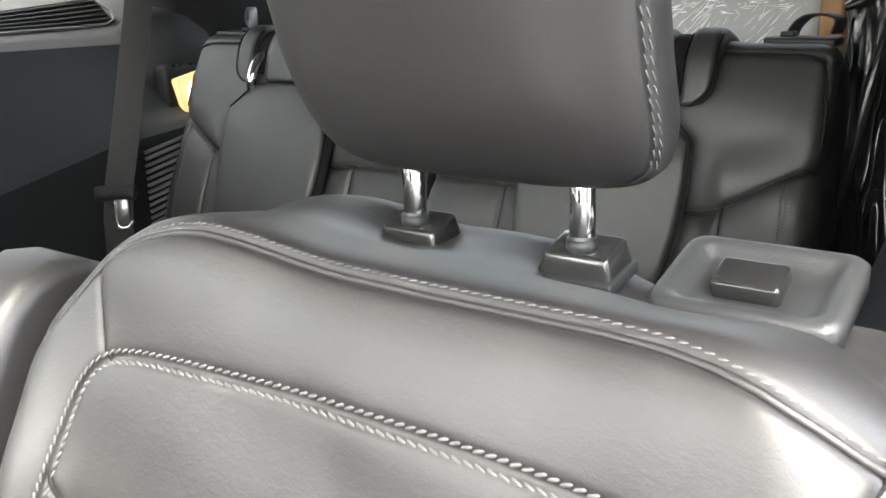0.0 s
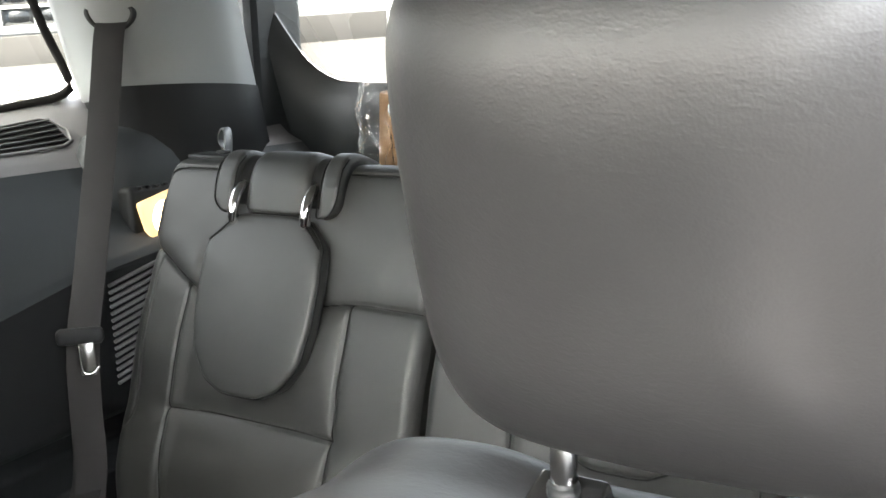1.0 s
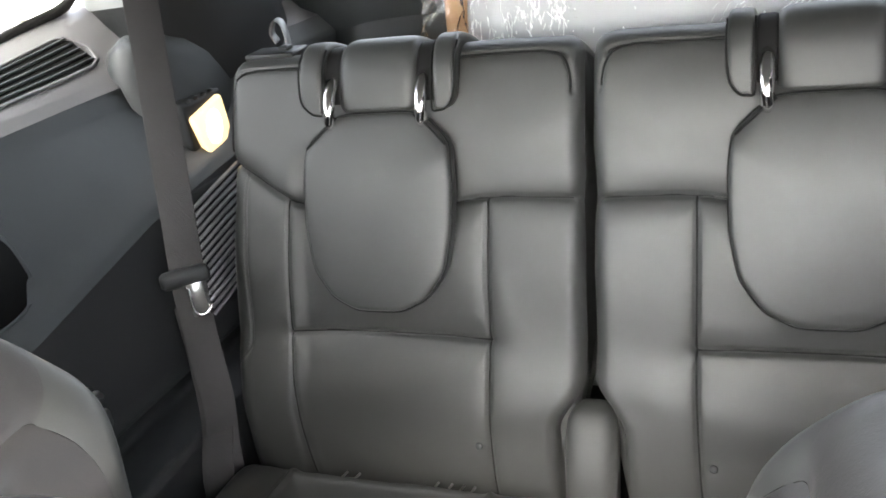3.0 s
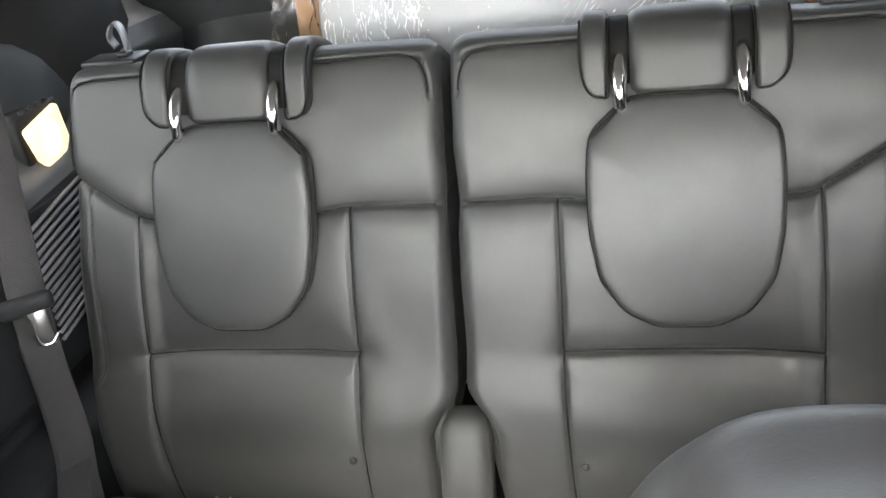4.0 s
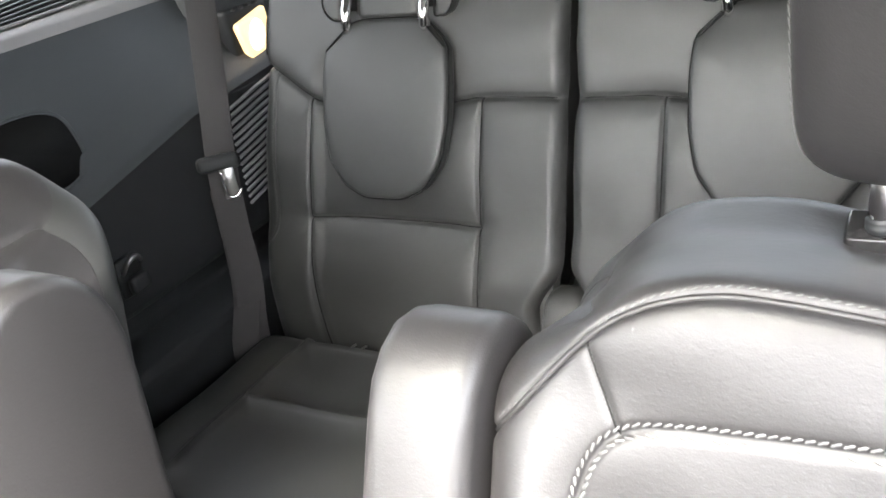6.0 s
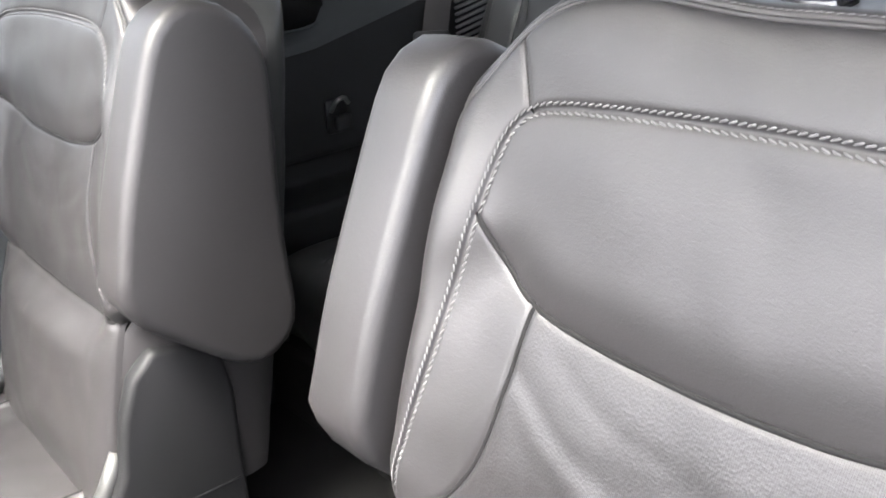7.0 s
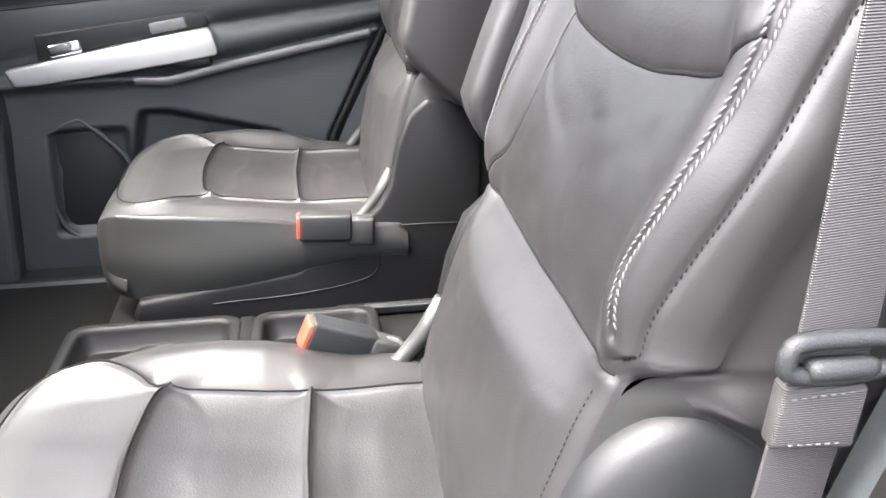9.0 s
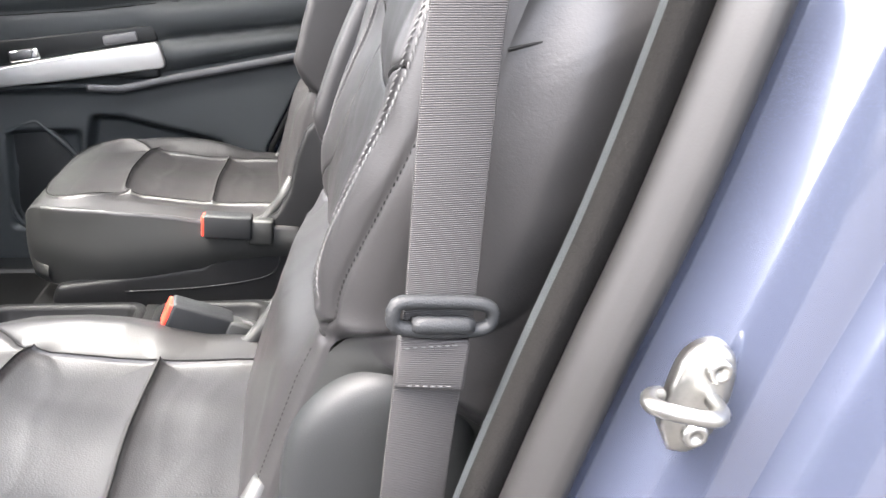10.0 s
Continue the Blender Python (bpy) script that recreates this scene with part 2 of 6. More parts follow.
def mesh(name, verts, faces):
    me = bpy.data.meshes.new(name)
    me.from_pydata([tuple(map(float, v)) for v in verts], [], [tuple(int(i) for i in f) for f in faces])
    me.validate()
    me.update()
    return me


def rbox(x0, x1, y0, y1, z0, z1, r=0.004, seg=2, turn=None, at=None):
    bm = bmesh.new()
    bmesh.ops.create_cube(bm, size=1.0)
    bmesh.ops.scale(bm, vec=(x1 - x0, y1 - y0, z1 - z0), verts=bm.verts)
    if r:
        bmesh.ops.bevel(bm, geom=bm.edges[:], offset=min(r, 0.49 * min(x1 - x0, y1 - y0, z1 - z0)), segments=seg, affect="EDGES", profile=0.5)
    c = Vector(((x0 + x1) / 2, (y0 + y1) / 2, (z0 + z1) / 2))
    if turn is not None:
        bmesh.ops.transform(bm, matrix=turn.to_4x4() if hasattr(turn, "to_4x4") else turn, verts=bm.verts)
    bmesh.ops.translate(bm, vec=c if at is None else Vector(at), verts=bm.verts)
    return bm


def prism(pts, x0, x1, axis="x", r=0.0, seg=2):
    """A flat outline pushed along an axis, with rounded edges. pts: the two other coordinates in their order."""
    bm = bmesh.new()

    def at(p, d):
        return {"x": (d, p[0], p[1]), "y": (p[0], d, p[1]), "z": (p[0], p[1], d)}[axis]

    vs = [bm.verts.new(at(p, x0)) for p in pts]
    f = bm.faces.new(vs)
    out = bmesh.ops.extrude_face_region(bm, geom=[f])
    d = {"x": (x1 - x0, 0, 0), "y": (0, x1 - x0, 0), "z": (0, 0, x1 - x0)}[axis]
    bmesh.ops.translate(bm, vec=d, verts=[v for v in out["geom"] if isinstance(v, bmesh.types.BMVert)])
    bmesh.ops.recalc_face_normals(bm, faces=bm.faces[:])
    if r:
        flat = [e for e in bm.edges if len(e.link_faces) == 2 and e.calc_face_angle(0) > 0.6]
        bmesh.ops.bevel(bm, geom=flat, offset=r, segments=seg, affect="EDGES", profile=0.5, clamp_overlap=True)
    return bm


def spline(pts, n):
    """A smooth curve through points, at n even steps."""
    p = np.array(pts, float)
    q = np.vstack([2 * p[0] - p[1], p, 2 * p[-1] - p[-2]])
    out = []
    for i in range(1, len(q) - 2):
        t = np.linspace(0, 1, 24, endpoint=False)[:, None]
        a, b, c, d = q[i - 1], q[i], q[i + 1], q[i + 2]
        out.append(0.5 * ((2 * b) + (c - a) * t + (2 * a - 5 * b + 4 * c - d) * t ** 2 + (3 * b - a - 3 * c + d) * t ** 3))
    out = np.vstack(out + [p[-1:]])
    s = np.concatenate([[0], np.cumsum(np.linalg.norm(np.diff(out, axis=0), axis=1))])
    w = np.linspace(0, s[-1], n)
    return np.stack([np.interp(w, s, out[:, k]) for k in range(p.shape[1])], 1)


def tube(pts, r, n=8, steps=None, closed=False):
    p = np.array(pts, float) if steps is None else spline(pts, steps)
    t = np.gradient(p, axis=0)
    if closed:
        t = np.roll(p, -1, 0) - np.roll(p, 1, 0)
    t /= np.linalg.norm(t, axis=1)[:, None] + 1e-12
    up = np.array([0.31, 0.12, 0.94])
    a = np.cross(t, up)
    a /= np.linalg.norm(a, axis=1)[:, None] + 1e-12
    b = np.cross(t, a)
    ang = np.linspace(0, 2 * np.pi, n, endpoint=False)
    rr = np.atleast_1d(np.asarray(r, float))
    rr = np.interp(np.linspace(0, 1, len(p)), np.linspace(0, 1, len(rr)), rr)
    v = (p[:, None] + rr[:, None, None] * (a[:, None] * np.cos(ang)[None, :, None] + b[:, None] * np.sin(ang)[None, :, None])).reshape(-1, 3)
    m = len(p)
    f = [(i * n + j, i * n + (j + 1) % n, ((i + 1) % m) * n + (j + 1) % n, ((i + 1) % m) * n + j) for i in range(m if closed else m - 1) for j in range(n)]
    if not closed:
        f += [tuple(range(n))[::-1], tuple((m - 1) * n + j for j in range(n))]
    return mesh("tube", v, f)


def ribbon(pts, side, width, thick, steps=60):
    """A flat strap along a curve; side: its width direction at each given point."""
    q = spline(np.hstack([np.array(pts, float), np.array(side, float)]), steps)
    p, s = q[:, :3], q[:, 3:]
    s /= np.linalg.norm(s, axis=1)[:, None]
    t = np.gradient(p, axis=0)
    t /= np.linalg.norm(t, axis=1)[:, None]
    nrm = np.cross(t, s)
    nrm /= np.linalg.norm(nrm, axis=1)[:, None]
    w, h = width / 2, thick / 2
    ring = [(-w, -h), (-w * 0.96, -h * 1.3), (w * 0.96, -h * 1.3), (w, -h), (w, h), (w * 0.96, h * 1.3), (-w * 0.96, h * 1.3), (-w, h)]
    v = np.stack([p + s * a + nrm * b for a, b in ring], 1).reshape(-1, 3)
    n, m = len(ring), len(p)
    f = [(i * n + j, i * n + (j + 1) % n, (i + 1) * n + (j + 1) % n, (i + 1) * n + j) for i in range(m - 1) for j in range(n)]
    f += [tuple(range(n))[::-1], tuple((m - 1) * n + j for j in range(n))]
    return mesh("ribbon", v, f)


def rings(loops, cap=True):
    """A skin over closed loops of the same count."""
    v = np.concatenate(loops)
    n, m = len(loops[0]), len(loops)
    f = [(i * n + j, i * n + (j + 1) % n, (i + 1) * n + (j + 1) % n, (i + 1) * n + j) for i in range(m - 1) for j in range(n)]
    if cap:
        f += [tuple(range(n))[::-1], tuple((m - 1) * n + j for j in range(n))]
    return mesh("rings", v, f)


def fix_normals(me):
    bm = bmesh.new()
    bm.from_mesh(me)
    bmesh.ops.recalc_face_normals(bm, faces=bm.faces[:])
    bm.to_mesh(me)
    bm.free()
    return me


def step(a, b, x):
    t = np.clip((x - a) / (b - a), 0, 1)
    return t * t * (3 - 2 * t)


def round_off(e):
    """0 at e <= 0, 1 at e = 1, along a quarter circle."""
    e = np.clip(e, 0, 1)
    return 1 - np.sqrt(np.maximum(0, 1 - e * e))


class Skin:
    """A padded cover: a base surface f(u, v), drawn in along its seams and dimples, with soft wrinkles."""

    def __init__(self, f, sign=1.0, lumps=0.0012, seed=0.0):
        self.f, self.sign, self.seams, self.dips, self.lumps, self.seed = f, sign, [], [], lumps, seed

    def seam(self, uv, depth=0.006, width=0.0035, puff=0.0, reach=0.02, over=1.0, below=1.0):
        """Draw the cover in along a line; puff and reach: how far and how wide the padding beside it falls away; over and below stretch that width on either side."""
        q = np.array(uv, float)
        s = np.concatenate([[0], np.cumsum(np.linalg.norm(np.diff(q, axis=0), axis=1))])
        w = np.linspace(0, s[-1], 160)
        u, v = np.interp(w, s, q[:, 0]), np.interp(w, s, q[:, 1])
        self.seams.append((self.f(u, v), depth, width, puff, reach, over, below))

    def normal(self, u, v):
        h = 1e-3
        a = self.f(u + h, v) - self.f(u - h, v)
        b = self.f(u, v + h) - self.f(u, v - h)
        n = np.cross(a, b) * self.sign
        return n / (np.linalg.norm(n, axis=-1, keepdims=True) + 1e-12)

    def depth(self, p):
        d = np.zeros(p.shape[:-1])
        flat = p.reshape(-1, 3)
        fall = np.zeros(len(flat))
        for q, dep, wid, puff, reach, over, below in self.seams:
            best, high, along = np.full(len(flat), 1e9), np.zeros(len(flat)), np.zeros(len(flat))
            step = np.concatenate([[0], np.cumsum(np.linalg.norm(np.diff(q, axis=0), axis=1))])
            for k in range(0, len(q) - 1):
                a, b = q[k], q[k + 1]
                ab = b - a
                t = np.clip((flat - a) @ ab / (ab @ ab + 1e-12), 0, 1)
                e = np.linalg.norm(flat - a - t[:, None] * ab, axis=1)
                high = np.where(e < best, flat[:, 2] - a[2] - t * ab[2], high)
                along = np.where(e < best, step[k] + t * (step[k + 1] - step[k]), along)
                best = np.minimum(best, e)
            d -= (dep * np.exp(-(best / wid) ** 2)).reshape(d.shape)
            if puff:
                ends = np.clip(np.minimum(along, step[-1] - along) / .05, 0, 1) if over != below else 1.0
                fall = np.maximum(fall, puff * ends * ends * (3 - 2 * ends) * np.clip(1 - best / (2.2 * reach * np.where(high > 0, over, below)), 0, 1) ** 2.4)
        d -= fall.reshape(d.shape)
        for c, r, dep in self.dips:
            e = np.linalg.norm(p - np.array(c), axis=-1)
            d -= dep * np.exp(-(e / r) ** 2)
        x, y, z = p[..., 0] * 1.0 + self.seed, p[..., 1] + 0.7 * self.seed, p[..., 2]
        d += self.lumps * (np.sin(31 * x + 17 * z + 2 * np.sin(23 * z)) * np.sin(27 * z - 11 * x + 8 * y) + 0.25 * np.sin(61 * x + 22 * y + np.sin(37 * z)) * np.sin(53 * z + 47 * y + 2 * np.sin(29 * x)))
        return d

    def at(self, u, v, lift=0.0):
        p = self.f(u, v)
        return p + self.normal(u, v) * (self.depth(p) + lift)[..., None]

    def build(self, us, vs, regions):
        """regions: (name, material, label, test(u, v)); the first whose test holds takes the face. Gives the meshes by name."""
        U, V = np.meshgrid(us, vs, indexing="ij")
        P = self.at(U, V)
        nu, nv = U.shape
        uc = 0.25 * (U[1:, 1:] + U[:-1, 1:] + U[1:, :-1] + U[:-1, :-1])
        vc = 0.25 * (V[1:, 1:] + V[:-1, 1:] + V[1:, :-1] + V[:-1, :-1])
        left = np.ones(uc.shape, bool)
        flat = P.reshape(-1, 3)
        gu, gv = np.gradient(P, axis=0), np.gradient(P, axis=1)
        N = np.cross(gu, gv) * self.sign
        N = (N / (np.linalg.norm(N, axis=-1, keepdims=True) + 1e-12)).reshape(-1, 3)
        out = []
        for name, mat, label, test in regions:
            pick = left & test(uc, vc)
            left &= ~pick
            i, j = np.nonzero(pick)
            if not len(i):
                continue
            quads = np.stack([i * nv + j, (i + 1) * nv + j, (i + 1) * nv + j + 1, i * nv + j + 1], 1)
            if self.sign < 0:
                quads = quads[:, ::-1]
            used, inv = np.unique(quads, return_inverse=True)
            me = mesh(name, flat[used], inv.reshape(-1, 4))
            me.polygons.foreach_set("use_smooth", [True] * len(me.polygons))
            me.normals_split_custom_set_from_vertices([tuple(q) for q in N[used]])
            out.append((name, me, mat, label))
        return out


def seam_shade_cord(skin, uv, r=.0012, sink=.0003):
    """The dark line at the bottom of a seam: a black cord as the crease's painted shade."""
    return tube(skin.at(uv[:, 0], uv[:, 1], -sink), r, 6)


def stitches(paths, length=0.0055, width=0.0013, gap=0.0075, slant=0.0):
    """Short threads along curves; paths: pairs of points and normals."""
    vs, fs = [], []
    for p, nrm in paths:
        s = np.concatenate([[0], np.cumsum(np.linalg.norm(np.diff(p, axis=0), axis=1))])
        w = np.arange(gap, s[-1] - gap, gap)
        c = np.stack([np.interp(w, s, p[:, k]) for k in range(3)], 1)
        nn = np.stack([np.interp(w, s, nrm[:, k]) for k in range(3)], 1)
        nn /= np.linalg.norm(nn, axis=1)[:, None] + 1e-12
        t = np.gradient(c, axis=0)
        t /= np.linalg.norm(t, axis=1)[:, None] + 1e-12
        b = np.cross(nn, t)
        t = t + slant * b
        t /= np.linalg.norm(t, axis=1)[:, None]
        b = np.cross(nn, t)
        for k in range(len(c)):
            o = len(vs)
            for a, e, h in ((-1, 0, -0.2), (-0.6, 1, 0), (-0.6, 0, 1), (-0.6, -1, 0), (0.6, 1, 0), (0.6, 0, 1), (0.6, -1, 0), (1, 0, -0.2)):
                vs.append(c[k] + t[k] * a * length / 2 + b[k] * e * width / 2 + nn[k] * h * width * 0.55)
            fs += [(o, o + 2, o + 1), (o, o + 3, o + 2), (o + 1, o + 2, o + 5, o + 4), (o + 2, o + 3, o + 6, o + 5), (o + 7, o + 4, o + 5), (o + 7, o + 5, o + 6)]
    return mesh("stitching", vs, fs)


def beside(line, off):
    """A line in the plane moved sideways."""
    q = np.array(line, float)
    t = np.gradient(q, axis=0)
    t /= np.linalg.norm(t, axis=1)[:, None] + 1e-12
    return q + off * np.stack([-t[:, 1], t[:, 0]], 1)

def rounded(x0, x1, y0, y1, r, z, n=10):
    """A rounded rectangle lying flat."""
    pts = []
    for cx, cy, a0 in ((x1 - r, y1 - r, 0), (x0 + r, y1 - r, 90), (x0 + r, y0 + r, 180), (x1 - r, y0 + r, 270)):
        pts += [(cx + r * math.cos(radians(a0 + 90 * k / n)), cy + r * math.sin(radians(a0 + 90 * k / n)), z) for k in range(n + 1)]
    return np.array(pts)

# ---- second row: two captain's chairs, mirrored ----
SEAT_C = 0.457
BACK_PROFILE = spline([(.166, .27), (.210, .40), (.247, .506), (.300, .66), (.338, .77), (.356, .822), (.366, .850), (.376, .870), (.388, .882), (.402, .885),
                       (.44, .879), (.475, .8735), (.505, .8735), (.524, .8735), (.540, .867), (.551, .850), (.554, .832), (.546, .79), (.486, .55), (.40, .27)], 600)


def chain_at(chain, y, z):
    return np.argmin((chain[:, 0] - y) ** 2 + (chain[:, 1] - z) ** 2) / (len(chain) - 1)


V_PIPE, V_TOPBACK, V_REAR = chain_at(BACK_PROFILE, .388, .882), chain_at(BACK_PROFILE, .538, .868), chain_at(BACK_PROFILE, .546, .79)
V_EDGE = chain_at(BACK_PROFILE, .366, .850)
TFRAC = np.linspace(0, 1, len(BACK_PROFILE))
FRONT = TFRAC <= V_PIPE


def back_v(z):
    """Where on the front of the backrest a height lies."""
    return np.interp(z, BACK_PROFILE[FRONT][:, 1], TFRAC[FRONT])


def back_half(z, side=-1):
    """Half width at a height; the outer side (+1) swells further out."""
    z = np.asarray(z, float)
    return 0.213 + 0.037 * step(.505, .535, z) - 0.085 * round_off((z - .79) / .105) + np.where(np.asarray(side) > 0, .026 * step(.54, .69, z), 0)


def back_f(u, v):
    u, v = np.broadcast_arrays(np.asarray(u, float), np.asarray(v, float))
    y, z = np.interp(v, TFRAC, BACK_PROFILE[:, 0]), np.interp(v, TFRAC, BACK_PROFILE[:, 1])
    a = np.abs(u)
    e = np.where(u < 0, round_off((a - .82) / .18), round_off((a - .76) / .24))
    front, rear = 1 - step(V_EDGE, V_PIPE + .05, v), step(V_PIPE + .03, V_REAR, v)
    top = np.where(v > V_PIPE, z + np.maximum(.882 - z, 0) * (1 - step(V_TOPBACK - .03, V_REAR, v)), z)
    x = SEAT_C + u * np.where(v > V_REAR, np.maximum(back_half(z, u), .22), back_half(top, u))
    mid = np.interp(z, BACK_PROFILE[FRONT][:, 1], BACK_PROFILE[FRONT][:, 0]) + .095
    y = y + e * (.21 + .37 * step(.50, .54, z)) * np.clip(mid - y, -.08, .095)
    y = y - front * np.where(u < 0, .015, .018) * np.exp(-((a - np.where(u < 0, .87, .82)) / .12) ** 2) * step(.51, .57, z) * (1 - step(.74, .84, z))
    y = y - front * .020 * np.cos(np.clip(u, -1, 1) * 1.5) * (1 - step(.46, .505, z)) * step(.27, .36, z)
    soft = np.where(u < 0, round_off((a - .58) / .42), e)
    fall = step(V_EDGE - .045, V_PIPE, v)
    z = z - np.where(u < 0, fall, 1 - front) * soft * np.where(u < 0, .034, .026) + .0095 * np.exp(-((u + .5) / .36) ** 2) * step(.84, .875, z)
    z = z - np.where(u < 0, .034, .022) * round_off((a - .72) / .28) * step(.82, .88, z) - .014 * step(.15, .45, u) * step(.45, .50, y) * step(.84, .87, z)
    return np.stack([x, y, z], -1)


def xz(pts):
    p = np.array(pts, float)
    return np.stack([(p[:, 0] - SEAT_C) / back_half(p[:, 1], p[:, 0] - SEAT_C), back_v(p[:, 1])], 1)


def flip(pts):
    return [(2 * SEAT_C - a, b) for a, b in pts]


WELT_IN = [(.239, .54), (.245, .57), (.252, .61), (.262, .68), (.269, .74), (.277, .785), (.287, .807), (.303, .818), (.335, .823), (.40, .826), (.457, .827)]
WELT_OUT = [(.668, .54), (.667, .565), (.666, .59), (.675, .62), (.684, .65), (.694, .69), (.699, .74), (.693, .78), (.677, .804), (.650, .816), (.60, .822), (.53, .826)]
WELT = WELT_IN + WELT_OUT[::-1]
YOKE_HALF = [(.271, .747), (.297, .719), (.327, .699), (.38, .689), (.457, .685)]
YOKE = YOKE_HALF + [(.534, .687), (.589, .695), (.625, .701), (.660, .713), (.697, .736)]
INSERT = [(.327, .699), (.322, .64), (.311, .59), (.289, .553), (.268, .534), (.256, .512)]
WAIST = [(.25, .509), (.457, .506), (.664, .509)]
SHOULDER_OUT = [(.680, .815), (.686, .835), (.693, .853), (.697, .865)]
SHOULDER = [(.298, .815), (.288, .838), (.279, .858), (.275, .867)]


CREASES = [[(.33, .655), (.37, .628), (.42, .612)], [(.34, .638), (.38, .610), (.44, .596)], [(.36, .672), (.41, .650), (.47, .641)], [(.50, .60), (.55, .622), (.585, .655)], [(.48, .575), (.54, .592), (.60, .628)], [(.33, .58), (.40, .560), (.50, .556)], [(.46, .63), (.52, .645), (.57, .675)],
           [(.30, .47), (.37, .452), (.45, .447)], [(.33, .43), (.42, .415), (.52, .42)], [(.50, .47), (.56, .462), (.63, .475)], [(.62, .40), (.60, .44), (.62, .48)]]


def pipe_z(u):
    """Height of the piped top edge across the backrest."""
    outer = np.interp(u, [0, .5, .66, .74, .80, .86, .92, .96, 1], [.882, .8818, .880, .8775, .874, .868, .858, .849, .837])
    return np.where(np.asarray(u) > 0, outer, np.interp(np.abs(u), [0, .5, .6, .70, .77, .82, .845, .87, .90, 1], [.882, .8815, .880, .877, .872, .864, .855, .842, .822, .78]))


def dense(line, n=120):
    p = np.array(line, float)
    return spline(p, n)


def captains_chair(m, dy, lean, label, group):
    """One chair; m: +1 on the open-door side, -1 across the car. Its inner side carries the armrest."""
    seat = thing("captains_chair", (m * SEAT_C, dy + .12, .12), label, "car seat", group)
    hinge_at = Vector((0, .21, .29))
    upright = Matrix.Translation(hinge_at + Vector((0, 0, .008))) @ Matrix.Rotation(radians(lean), 4, "X") @ Matrix.Translation(-hinge_at)
    backs = set()

    def add(name, me, mat, parent=seat, tag="", smooth=True, crisp=None):
        ob = part(name, me, mat, None, tag, smooth)
        if lean and (name in ("backrest", "headrest", "armrest") or parent.name in backs):
            ob.data.transform(upright)
            if parent is seat:
                backs.add(ob.name)
        if m < 0:
            ob.data.transform(Matrix.Diagonal((-1, 1, 1, 1)))
            ob.data.flip_normals()
        ob.data.transform(Matrix.Translation((0, dy, 0)))
        if name.endswith("stitching"):
            ob["kind"] = "stuff"
        if crisp:
            sharp(ob, crisp)
        return hang(ob, parent)

    # backrest cover
    skin = Skin(back_f, 1.0, 0.0011, 0.4 * m)
    for line, d, w, s, r, hi, lo in ((WELT, .0030, .0030, .0012, .010, 1, 1), (YOKE, .0016, .0024, .0095, .030, .8, 1.8), (INSERT, .0020, .0022, .0018, .011, 1, 1), (WAIST, .0022, .0024, .0140, .033, 1.5, 1), (SHOULDER, .0014, .0024, .0006, .008, 1, 1), (SHOULDER_OUT, .0014, .0024, .0006, .008, 1, 1)):
        skin.seam(xz(dense(line)), d, w, s, r, hi, lo)
    skin.seam(np.stack([np.linspace(.912, .982, 40), np.linspace(back_v(.52), back_v(.83), 40)], 1), .0024, .003, .002, .012)
    pipe_u = np.linspace(-1, 1, 60)
    pipe = np.stack([pipe_u, back_v(pipe_z(pipe_u))], 1)
    skin.seam(pipe, .0032, .003, .001, .008)
    for gx in (.411, .523):
        skin.dips.append(((gx, .497, .872), .034, .010))
    skin.dips.append(((.609, .508, .872), .056, .017))
    for k, line in enumerate(CREASES):
        skin.seam(xz(dense(line, 40)), (.0007, -.0006, .0005)[k % 3], (.009, .011, .008)[k % 3])
    skin.dips.append(((.45, .285, .60), .05, .004))
    skin.dips.append(((.37, .275, .585), .03, .003))
    insert_x = lambda z: np.interp(z, [.505, .534, .553, .59, .64, .699], [.25, .268, .289, .311, .322, .327])
    welt_x = lambda z: np.interp(z, [p[1] for p in WELT_IN], [p[0] for p in WELT_IN])
    welt_o = lambda z: np.interp(z, [p[1] for p in WELT_OUT], [p[0] for p in WELT_OUT])
    yoke_z = lambda x: np.interp(x, [p[0] for p in YOKE], [p[1] for p in YOKE])

    def loc(u, v):
        z = np.interp(v, TFRAC, BACK_PROFILE[:, 1])
        return SEAT_C + u * back_half(z, u), z

    def inner(u, v, fx, fo=None):
        x, z = loc(u, v)
        return (x > fx(z)) & (x < (2 * SEAT_C - fx(z) if fo is None else fo(z)))

    rest = [
        ("back_shell", LEATHER_BACK, "smooth black vinyl back", lambda u, v: v > V_TOPBACK),
        ("top_cover", LEATHER, "", lambda u, v: v > back_v(pipe_z(u))),
        ("lower_panel", LEATHER, "lumbar panel of ribbed black leather", lambda u, v: loc(u, v)[1] < .507),
        ("insert", PERF, "perforated black leather insert", lambda u, v: inner(u, v, insert_x, lambda z: welt_o(z) - .016) & (loc(u, v)[1] < yoke_z(loc(u, v)[0]))),
        ("upper_panel", LEATHER, "", lambda u, v: inner(u, v, welt_x, welt_o) & (loc(u, v)[1] < .827) & (loc(u, v)[1] >= yoke_z(loc(u, v)[0]))),
        ("shoulder_panel", LEATHER, "", lambda u, v: (loc(u, v)[1] >= .80) & (np.abs(loc(u, v)[0] - SEAT_C) < .17 + .6 * np.maximum(0, .86 - loc(u, v)[1]) * .2)),
        ("inner_bolster", LEATHER, "", lambda u, v: u < 0),
        ("outer_bolster", LEATHER, "", lambda u, v: u >= 0),
    ]
    us = np.unique(np.concatenate([np.linspace(-1, -.7, 44), np.linspace(-.7, .7, 170), np.linspace(.7, 1, 44)]))
    vs = np.unique(np.concatenate([np.linspace(0, V_PIPE + .02, 270), np.linspace(V_PIPE + .02, V_REAR, 44), np.linspace(V_REAR, 1, 16)]))
    backrest = None
